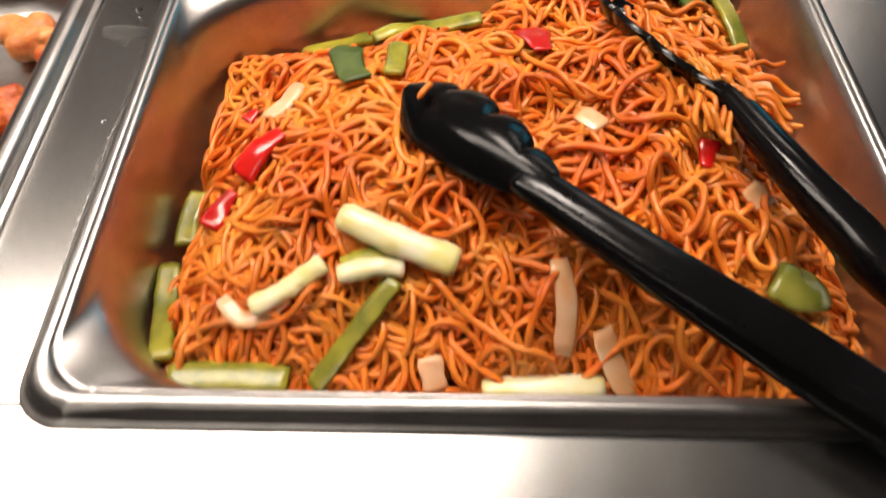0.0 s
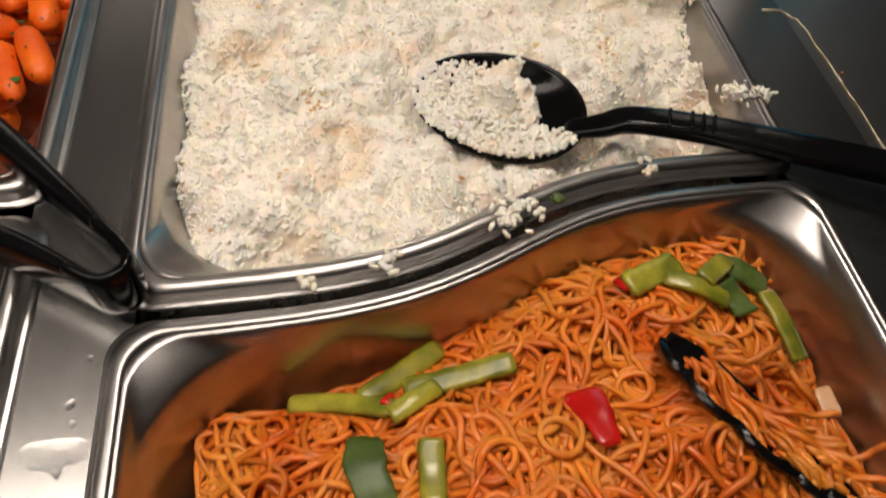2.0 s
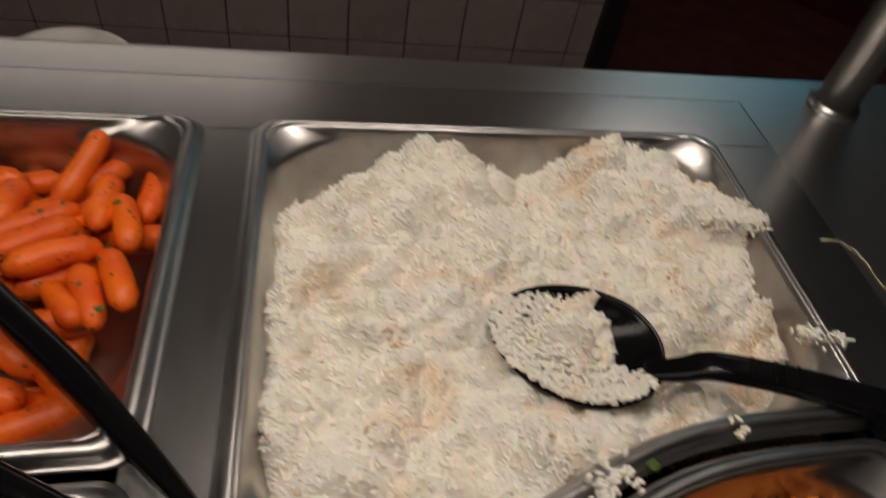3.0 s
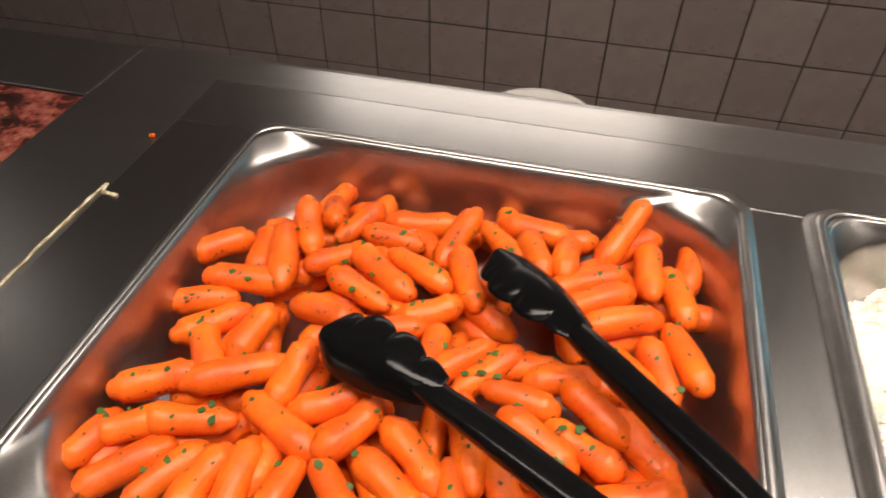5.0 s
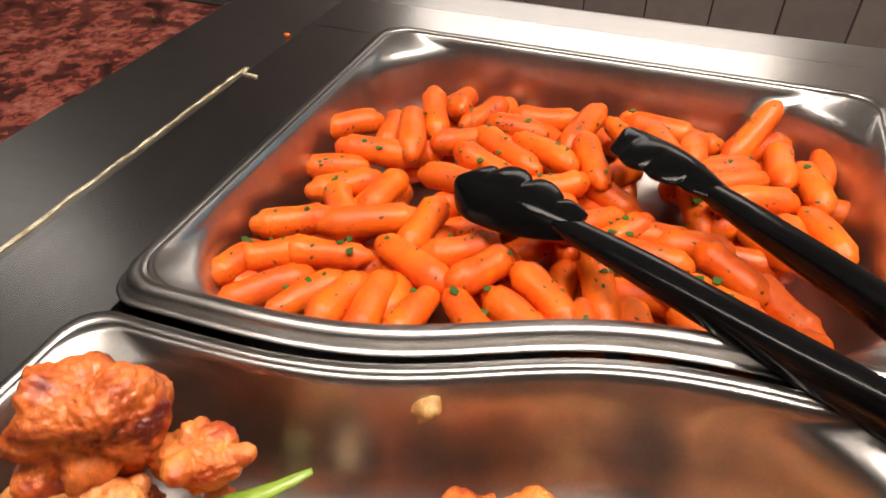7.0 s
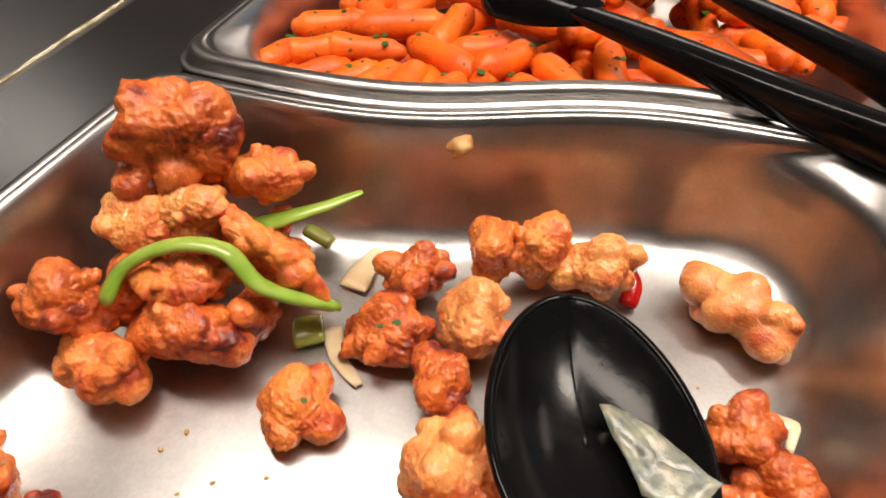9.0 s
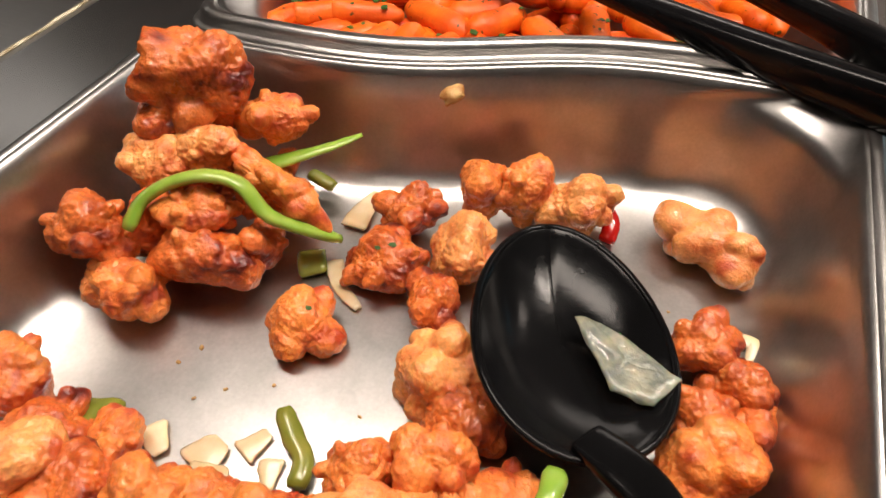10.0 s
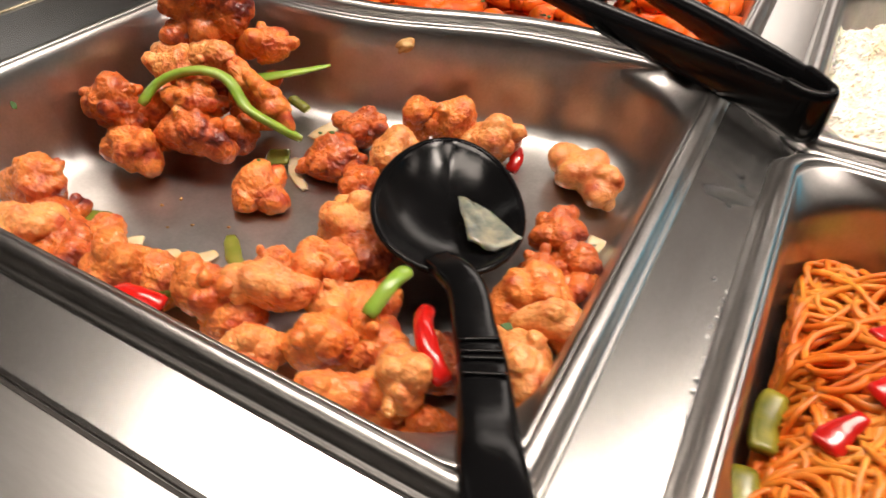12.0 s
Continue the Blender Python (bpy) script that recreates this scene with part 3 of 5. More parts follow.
G_LEEK = "scallion pieces in the noodles"
leek = "piece of cooked green scallion lying in the noodles"
SCALLIONS = (
    ([(0.126, 0.080), (0.148, 0.071), (0.170, 0.064)], 0.0062, 0.0052, M_LEEKW, "thick white scallion stem lying on the noodles", 0.004),
    ([(0.126, 0.058), (0.140, 0.062), (0.150, 0.063)], 0.0040, 0.0036, M_LEEKW, "pale scallion stem lying on the noodles", 0.003),
    ([(0.095, 0.047), (0.108, 0.054), (0.121, 0.062)], 0.0042, 0.0036, M_LEEKW, "pale scallion stem lying on the noodles", 0.004),
    ([(0.180, 0.024), (0.202, 0.025), (0.225, 0.026)], 0.0048, 0.004, M_LEEKW, "white scallion stem near the pan edge", 0.003),
    ([(0.051, 0.080), (0.054, 0.060), (0.060, 0.034)], 0.0052, 0.004, M_LEEKG, leek, 0.000),
    ([(0.056, 0.118), (0.054, 0.105), (0.055, 0.090)], 0.0050, 0.004, M_LEEKG, leek, -0.001),
    ([(0.065, 0.0265), (0.085, 0.027), (0.109, 0.026)], 0.0058, 0.004, M_LEEKG, leek, 0.004),
    ([(0.118, 0.024), (0.132, 0.040), (0.147, 0.058)], 0.0040, 0.0026, M_LEEKG, leek, 0.004),
    ([(0.127, 0.0625), (0.138, 0.066), (0.149, 0.070)], 0.0040, 0.003, M_LEEKG, leek, 0.000),
    ([(0.121, 0.203), (0.138, 0.213), (0.157, 0.226)], 0.0050, 0.004, M_LEEKG, leek, 0.006),
    ([(0.138, 0.203), (0.160, 0.205), (0.183, 0.208)], 0.0050, 0.004, M_LEEKG, leek, 0.005),
    ([(0.092, 0.208), (0.110, 0.204), (0.133, 0.194)], 0.0042, 0.0036, M_LEEKG, leek, 0.004),
    ([(0.144, 0.178), (0.143, 0.166), (0.142, 0.155)], 0.0050, 0.003, M_LEEKG, leek, 0.003),
    ([(0.240, 0.238), (0.254, 0.243), (0.268, 0.249)], 0.0066, 0.0045, M_LEEKG, leek, 0.008),
    ([(0.273, 0.235), (0.283, 0.242), (0.293, 0.249)], 0.0050, 0.004, M_LEEKG, leek, 0.009),
    ([(0.258, 0.240), (0.270, 0.233), (0.283, 0.226)], 0.0046, 0.0036, M_LEEKG, leek, 0.007),
    ([(0.289, 0.250), (0.300, 0.243), (0.311, 0.236)], 0.0060, 0.003, M_LEAF, "dark green scallion leaf at the edge of the noodles", 0.006),
    ([(0.285, 0.236), (0.289, 0.228), (0.291, 0.220)], 0.0060, 0.003, M_LEAF, "dark green scallion leaf at the edge of the noodles", 0.005),
    ([(0.308, 0.233), (0.311, 0.218), (0.314, 0.200)], 0.0046, 0.003, M_LEEKG, leek, 0.006))
REDS = (([(0.204, 0.190), (0.206, 0.178), (0.207, 0.166)], 0.0072, 0.0020, 0.007), ([(0.274, 0.121), (0.272, 0.115), (0.270, 0.108)], 0.0042, 0.0022, 0.005),
    ([(0.081, 0.109), (0.089, 0.118), (0.097, 0.126)], 0.0058, 0.0030, 0.005), ([(0.069, 0.089), (0.073, 0.097), (0.078, 0.104)], 0.0050, 0.0030, 0.005),
    ([(0.130, 0.196), (0.133, 0.201)], 0.0024, 0.0018, 0.008), ([(0.078, 0.140), (0.082, 0.146)], 0.0030, 0.002, 0.004), ([(0.238, 0.243), (0.239, 0.236)], 0.0024, 0.002, 0.008))
ONIONS = (([(0.089, 0.135), (0.095, 0.145), (0.101, 0.155)], 0.0042, 0.0020, 0.004), ([(0.083, 0.052), (0.093, 0.044), (0.108, 0.052)], 0.0038, 0.0018, 0.003),
    ([(0.206, 0.062), (0.209, 0.048), (0.209, 0.034)], 0.0044, 0.0018, 0.004), ([(0.223, 0.042), (0.229, 0.031), (0.236, 0.022)], 0.0056, 0.0018, 0.004),
    ([(0.160, 0.034), (0.163, 0.024)], 0.0055, 0.0018, 0.003), ([(0.212, 0.082), (0.222, 0.080)], 0.0050, 0.002, 0.003), ([(0.222, 0.135), (0.230, 0.126)], 0.0060, 0.002, 0.003),
    ([(0.322, 0.189), (0.323, 0.176)], 0.0050, 0.002, 0.007), ([(0.155, 0.140), (0.162, 0.134)], 0.0050, 0.002, 0.003), ([(0.286, 0.100), (0.293, 0.092)], 0.0060, 0.002, 0.002))
LEAF_PTS = [(0.121, 0.183), (0.120, 0.172), (0.123, 0.160), (0.128, 0.148)]
LEAF_TOP = [(0.131, 0.190), (0.142, 0.196), (0.151, 0.202)]
CURLED = [(0.292, 0.065), (0.301, 0.060), (0.311, 0.063)]
# what lies on the heap: outline half width, height of its underside over the heap
LYING = [(p, w, f * 0.85 + 0.0022 - h) for p, w, h, _, _, f in SCALLIONS] + [(p, w, f * 0.85 + 0.0015) for p, w, h, f in REDS + ONIONS]
LYING += [(LEAF_PTS, 0.0050, 0.0045), (LEAF_TOP, 0.0042, 0.005), (CURLED, 0.010, 0.0)]


def press_down(paths):
    """Keeps most strands below what lies on them; every seventh strand may run over it."""
    for k, p in enumerate(paths):
        if k % 7 == 0:
            continue
        for pts, w, under in LYING:
            q = smooth_path(pts, 7)
            d2 = ((p[:, None, :2] - q[None, :, :2]) ** 2).sum(2)
            near = d2.min(1) < (w + 0.0015) ** 2
            for a in np.nonzero(near)[0]:
                c = q[d2[a].argmin()]
                p[a, 2] = min(p[a, 2], noodle_top(c[0], c[1]) + under - 0.0012)
        p[1:-1, 2] = (p[:-2, 2] + 2 * p[1:-1, 2] + p[2:, 2]) / 4


strands = [noodle_path() for _ in range(1040)]
strands += [noodle_path(lift=rng.uniform(0.003, 0.0065)) for _ in range(80)]
press_down(strands)
v, f = tubes(strands, [rng.uniform(0.00118, 0.00162) for _ in strands], 7)
noodles = fast_mesh("noodle_strands", v, f, M_NOODLE)
tagged(noodles, "tangled orange stir-fried noodles heaped in a steel pan", "noodles", kind="stuff")


def stalk(name, pts, w, h, mat, label, category, group="", n=14, power=2.0, sides=14, twist=0.0, taper=1.0, ribs=0.0):
    """An uneven strip or stem of vegetable with cut ends; ribs: grooves along it."""
    p = smooth_path(pts, n)
    ws = np.linspace(1, taper, n) * w
    o = 90 * pts[0][0] + 37 * pts[0][1]
    ws = ws * [1 + 0.13 * noise.noise((o, k * 0.45, 2.0)) for k in range(n)]
    v, f = sweep(p, ws, np.linspace(1, taper, n) * h, sides, power, twist=twist, round_ends=False)
    r = len(v) // sides
    out = []
    for i in range(r):
        for k in range(sides):
            c = Vector(p[i])
            q = Vector(v[i * sides + k])
            g = 1 + 0.10 * noise.noise((q.x * 260 + o, q.y * 260, q.z * 260)) - ribs * (k % 2)
            e = 0.82 if i in (0, r - 1) else 1.0
            out.append(c + (q - c) * g * e + (Vector(p[i]) - Vector(p[abs(i - 1)])) * 0.25 * noise.noise((k * 0.9, o, i * 3.0)) * (i in (0, r - 1)))
    return tagged(mesh_object(name, out, f, mat), label, category, group)


def on_noodles(pts, lift):
    return [(x, y, noodle_top(x, y) + lift * 0.85 + 0.0022) for x, y in pts]


for pts, w, h, mat, lab, lift in SCALLIONS:
    stalk("scallion", on_noodles(pts, lift), w * 1.02, h * (0.85 if mat is M_LEEKW else 0.50), mat, lab, "scallion", G_LEEK, power=2.0 if mat is M_LEEKW else 3.0, n=20, sides=18, ribs=0.0 if mat is M_LEEKW else 0.10)

# a bent flat leaf
stalk("scallion_leaf", on_noodles(LEAF_PTS, 0.005), 0.0072, 0.0009, M_LEAF,
      "bent dark green scallion leaf on the noodles", "scallion", power=2.6)
stalk("scallion_leaf", on_noodles(LEAF_TOP, 0.006), 0.0042, 0.0016, M_LEEKG, "yellow-green scallion leaf on the noodles", "scallion")

G_RED = "red pepper pieces in the noodles"
for pts, w, h, lift in REDS:
    stalk("red_pepper_piece", on_noodles(pts, lift - 0.0005), w * 1.25, h * 0.7, M_RPEP, "glossy red pepper piece among the noodles", "pepper", G_RED, n=14, power=2.2, taper=0.45)
G_ON = "onion pieces in the noodles"
for pts, w, h, lift in ONIONS:
    stalk("onion_piece", on_noodles(pts, lift - 0.001), w * 0.9, h * 0.7, M_ONION_N, "translucent sauced onion slice among the noodles", "onion", G_ON, n=8, power=2.4)
stalk("green_pepper_piece", on_noodles(CURLED, 0.002), 0.0100, 0.0036, M_OPEP, "curled olive-green pepper piece at the edge of the noodles", "pepper", n=10)


# ---- food: rice ----
def rice_top(x, y):
    d = inside_pan(x, y, X0R, True)
    h = 0.8920
    for bx, by, s, a in ((0.28, 0.487, 0.045, 0.022), (0.13, 0.475, 0.05, 0.015), (0.332, 0.448, 0.028, 0.022), (0.09, 0.33, 0.06, 0.004), (0.320, 0.322, 0.036, -0.030), (0.20, 0.345, 0.02, -0.012),
                         (0.205, 0.50, 0.02, -0.006), (0.062, 0.512, 0.036, -0.036), (0.340, 0.385, 0.022, -0.012), (0.245, 0.315, 0.03, -0.008)):
        h += a * math.exp(-((x - bx) ** 2 + (y - by) ** 2) / (s * s))
    h += 0.0210 * noise.noise((x * 22, y * 22, 8.0)) + 0.0200 * (abs(noise.noise((x * 50, y * 50, 2.0))) - 0.25) + 0.0050 * (abs(noise.noise((x * 120, y * 120, 6.0))) - 0.25) + 0.0010 * noise.noise((x * 260, y * 260, 6.0))
    e = min(max((d - 0.010 + 0.004 * noise.noise((x * 90, y * 90, 1.0))) / 0.020, 0), 1)
    return h - 0.010 * (1 - e) ** 2


rice_core = mound("rice_heap", lambda x, y: rice_top(x, y) - 0.0006, X0R, True, M_RICE_IN, step=0.0017, margin=0.0115)
tagged(rice_core, "steamed white rice heaped in a steel pan", "rice", kind="stuff")


def grains(name, centres, mat, seed, length=0.0056, width=0.00105, lift=0.0):
    """Rice grains as small closed spindles, one mesh."""
    r = np.random.RandomState(seed)
    c = np.array(centres)
    n = len(c)
    yaw, pit = r.uniform(0, 6.28, n), r.normal(0, 0.45, n)
    ax = np.stack([np.cos(yaw) * np.cos(pit), np.sin(yaw) * np.cos(pit), np.sin(pit)], 1)
    sd = np.stack([-np.sin(yaw), np.cos(yaw), np.zeros(n)], 1)
    up = np.cross(ax, sd)
    ln = length * r.uniform(0.75, 1.15, n)[:, None] / 2
    wd = width * r.uniform(0.85, 1.2, n)[:, None]
    rings = [(-1.0, 0.0), (-0.62, 0.85), (0.45, 1.0), (1.0, 0.0)]
    vs = [c - ax * ln]
    for u, w in rings[1:3]:
        for k in range(5):
            a = 2 * math.pi * k / 5
            vs.append(c + ax * ln * u + (sd * math.cos(a) + up * math.sin(a)) * wd * w)
    vs.append(c + ax * ln)
    v = np.stack(vs, 1).reshape(-1, 3)
    fs = []
    for k in range(5):
        k2 = (k + 1) % 5
        fs += [(0, 1 + k2, 1 + k), (1 + k, 1 + k2, 6 + k2), (1 + k, 6 + k2, 6 + k), (11, 6 + k, 6 + k2)]
    f = (np.arange(n)[:, None, None] * 12 + np.array(fs)[None]).reshape(-1, 3)
    return fast_mesh(name, v, f, mat)


rng = random.Random(5)
cs, brown = [], []
while len(cs) < 24000:
    x, y = rng.uniform(X0R + 0.010, X1R - 0.010), rng.uniform(0.24, YB - 0.010)
    if inside_pan(x, y, X0R, True) > 0.0120:
        z = rice_top(x, y) + rng.uniform(-0.0030, -0.0007)
        b = noise.noise((x * 48, y * 48, 21.0)) + 0.35 * noise.noise((x * 160, y * 160, 5.0))
        brown.append((x, y, z - 0.0003)) if b > 0.42 and rng.random() < (b - 0.42) * 1.5 else cs.append((x, y, z))
# grains that spilled on to the rim
for bx, by, bz, s, n in ((0.334, 0.448, 0.902, 0.009, 900), (0.337, 0.440, 0.907, 0.007, 500), (0.341, 0.352, 0.904, 0.005, 120), (0.349, 0.346, 0.9095, 0.003, 60)):
    for _ in range(n):
        x, y = bx + rng.gauss(0, s), by + rng.gauss(0, s * 0.55)
        x = min(x, 0.353 - rng.uniform(0, 0.003))
        cs.append((x, y, bz + rng.uniform(-0.002, 0.005)))
tagged(grains("rice_grains", cs, M_RICE, 3), "loose white rice grains over the heap and pan edge", "rice", kind="stuff")
tagged(grains("browned_rice_grains", brown, M_RICE_BROWN, 4), "patches of browned rice grains in the heap", "rice", kind="stuff")
# small clumps stuck on the dividing rims
for bx, by, bz, s, n, nm in ((0.265, 0.2935, 0.9135, 0.0028, 9, 1), (0.197, 0.275, 0.9135, 0.0042, 26, 2), (0.188, 0.270, 0.912, 0.004, 18, 3), (0.137, 0.2515, 0.913, 0.0030, 15, 4), (0.103, 0.2435, 0.912, 0.0022, 6, 5)):
    pts = [(bx + rng.gauss(0, s), by + rng.gauss(0, s), bz + rng.uniform(0, 0.0022)) for _ in range(n)]
    tagged(grains("rice_clump", pts, M_RICE, 30 + nm, width=0.0014), "small clump of rice stuck to the pan rim", "rice", "rice clumps on the rim", kind="stuff")

# ---- food: carrots ----
CENTRE_K = (X0L + X1L) / 2


def carrot_mesh(seed):
    r = random.Random(seed)
    n = 15
    L = 1.0
    bend = r.uniform(-0.035, 0.035)
    path = [((k / (n - 1) - 0.5) * L * 0.78, bend * (1 - (2 * k / (n - 1) - 1) ** 2), 0) for k in range(n)]
    ta = r.uniform(0.70, 1.0)
    w = []
    for k in range(n):
        s = k / (n - 1)
        e = min(1.0, math.sqrt(max(0.0, 1 - max(0, (0.10 - s) / 0.10) ** 2)) * 0.24 + 0.76, math.sqrt(max(0.0, 1 - max(0, (s - 0.86) / 0.14) ** 2)) * 0.32 + 0.68)
        w.append(0.162 * e * (1 + (ta - 1) * s) * (1 + 0.035 * math.sin(s * 9 + seed)))
    v, f = sweep(path, w, w, 16)
    out = []
    for p in v:
        q = Vector(p)
        k = 1 + 0.035 * noise.noise((q.x * 4 + seed, q.y * 7, q.z * 7)) + 0.014 * noise.noise((q.x * 30, q.y * 18 + seed, q.z * 18))
        out.append((q.x, q.y * k, q.z * k))
    me = bpy.data.meshes.new("carrot")
    me.from_pydata(out, [], f)
    me.polygons.foreach_set("use_smooth", [True] * len(me.polygons))
    me.materials.append(M_CARROT)
    return me


CARROTS = [carrot_mesh(k) for k in range(9)]
rng = random.Random(21)
herb_spots = []


def carrot(x, y, z, yaw, pitch, length, girth=1.0):
    ob = new("carrot", CARROTS[rng.randrange(9)])
    g = 1.07 * length * girth * min(1.25, max(0.86, 0.048 / length))
    flip = 180 if rng.random() < 0.5 else 0
    ob.matrix_world = pose(x, y, z, 0, pitch, yaw + flip) @ pose(0, 0, 0, rng.uniform(0, 360)) @ Matrix.Diagonal((length, g, g, 1))
    tagged(ob, "small glossy cooked orange carrot flecked with herbs", "carrot", "carrots in the pan")
    rr = g * 0.155
    if z > 0.876:
        for _ in range(rng.randrange(2, 6)):
            s = rng.uniform(-0.38, 0.38) * length
            a = rng.gauss(0, 0.45)
            m = pose(x, y, z, 0, pitch, yaw) @ Matrix.Translation((s, rr * math.sin(a), rr * math.cos(a) * 0.97))
            herb_spots.append(m)
    return ob


# the upper layer: place, turn and length, row by row from the back
ROW_BACK = [(-0.250, 0.482, -68, 0.041, -24), (-0.259, 0.461, -65, 0.043, -22), (-0.232, 0.474, 62, 0.042, 4), (-0.194, 0.487, 9, 0.048, 0), (-0.167, 0.476, -105, 0.053, -8),
            (-0.124, 0.498, -7, 0.048, 0), (-0.141, 0.479, -41, 0.045, -6), (-0.120, 0.470, -65, 0.042, -4), (-0.101, 0.472, -90, 0.040, -10), (-0.070, 0.506, -118, 0.060, -26),
            (-0.053, 0.478, -87, 0.053, -8), (-0.206, 0.466, -6, 0.042, 0)]
ROW_UPPER = [(-0.302, 0.431, 42, 0.040, 0), (-0.279, 0.436, -80, 0.042, 0), (-0.264, 0.433, -68, 0.060, -4), (-0.276, 0.410, 9, 0.051, 3), (-0.236, 0.440, 45, 0.036, 8), (-0.204, 0.437, -34, 0.058, 0),
             (-0.211, 0.418, -22, 0.046, 3), (-0.184, 0.442, -27, 0.050, 0), (-0.155, 0.444, -63, 0.050, 5), (-0.038, 0.461, -74, 0.046, 0), (-0.088, 0.459, 33, 0.054, -3),
             (-0.081, 0.443, 36, 0.048, -3), (-0.068, 0.429, 27, 0.049, -5)]
ROW_MID = [(-0.034, 0.417, -67, 0.050, 6), (-0.046, 0.404, -68, 0.044, 4), (-0.283, 0.379, 44, 0.046, -4), (-0.295, 0.394, 22, 0.040, 0), (-0.226, 0.399, -12, 0.044, 6), (-0.189, 0.398, 18, 0.049, 0),
           (-0.171, 0.416, 30, 0.040, 3), (-0.258, 0.378, -100, 0.040, 4), (-0.274, 0.360, -52, 0.040, 0), (-0.162, 0.390, -90, 0.040, 8), (-0.144, 0.388, 47, 0.042, 0), (-0.131, 0.383, 50, 0.047, 2),
           (-0.111, 0.393, 15, 0.040, 0), (-0.060, 0.404, -53, 0.042, 10)]
ROW_LOW = [(-0.289, 0.334, 31, 0.044, 0), (-0.253, 0.349, 31, 0.056, -3), (-0.261, 0.320, 12, 0.049, 0), (-0.220, 0.329, -26, 0.054, 3), (-0.225, 0.356, -96, 0.044, 4), (-0.202, 0.347, 34, 0.042, 0),
           (-0.186, 0.333, -119, 0.042, 4), (-0.113, 0.370, -11, 0.043, 2), (-0.094, 0.387, 14, 0.040, 0), (-0.075, 0.372, -37, 0.044, 5), (-0.100, 0.348, -30, 0.046, 4), (-0.080, 0.352, -29, 0.044, 2),
           (-0.131, 0.340, -70, 0.052, 3)]
ROW_FRONT = [(-0.301, 0.301, 79, 0.036, 6), (-0.287, 0.311, 32, 0.036, 0), (-0.281, 0.292, 46, 0.050, 2), (-0.259, 0.292, 59, 0.046, 0), (-0.241, 0.294, 79, 0.042, 4), (-0.227, 0.299, 93, 0.046, 0),
             (-0.206, 0.298, 81, 0.042, 4), (-0.183, 0.304, -45, 0.044, 2), (-0.163, 0.315, -32, 0.047, 0), (-0.154, PAN_W, -40, 0.048, 2), (-0.132, 0.311, -75, 0.046, 0), (-0.108, 0.320, -60, 0.046, 3),
             (-0.082, 0.326, -40, 0.046, 0), (-0.056, 0.334, 20, 0.048, 3), (-0.052, 0.362, -50, 0.046, 0)]
for row, base in ((ROW_BACK, 0.8865), (ROW_UPPER, 0.887), (ROW_MID, 0.885), (ROW_LOW, 0.8865), (ROW_FRONT, 0.8835)):
    for k, (x, y, yaw, L, pit) in enumerate(row):
        carrot(x - 0.003, y - 0.003, base - 0.002 + rng.uniform(-0.003, 0.003), yaw, pit, L)
# the layers below
for zl in (0.863, 0.874):
    for i in range(8):
        for j in range(6):
            x = -0.305 + 0.040 * i + rng.uniform(-0.010, 0.010)
            y = 0.310 + 0.037 * j + rng.uniform(-0.010, 0.010)
            if inside_pan(x, y, X0L, True) > (0.030 if zl > 0.85 else 0.036) and not (zl > 0.85 and abs(x + 0.082) < 0.018 and abs(y - 0.405) < 0.013):
                carrot(x, y, zl + rng.uniform(-0.003, 0.003), rng.uniform(0, 180), rng.uniform(-12, 12), rng.uniform(0.040, 0.052))


def herb_mesh(seed):
    r = random.Random(seed)
    bm = bmesh.new()
    n = r.randrange(5, 8)
    vs = [bm.verts.new((math.cos(6.283 * k / n) * r.uniform(0.4, 1.1), math.sin(6.283 * k / n) * r.uniform(0.35, 0.8), 0.10 + r.uniform(-0.06, 0.06))) for k in range(n)]
    lo = [bm.verts.new((q.co.x, q.co.y, q.co.z - 0.16)) for q in vs]
    bm.faces.new(vs)
    bm.faces.new(lo[::-1])
    for k in range(n):
        bm.faces.new((vs[k], lo[k], lo[(k + 1) % n], vs[(k + 1) % n]))
    me = bpy.data.meshes.new("herb_fleck")
    bm.to_mesh(me)
    bm.free()
    me.materials.append(M_HERB)
    return me


HERBS = [herb_mesh(k) for k in range(6)]
for m in herb_spots[:300]:
    ob = new("herb_fleck", HERBS[rng.randrange(6)])
    s = rng.choice((0.0012, 0.0015, 0.0020, 0.0028, 0.0036))
    ob.matrix_world = m @ pose(0, 0, 0, 0, 0, rng.uniform(0, 360)) @ Matrix.Diagonal((s, s, s, 1))
    tagged(ob, "tiny chopped green herb fleck on a carrot", "herb", "herb flecks on the carrots")


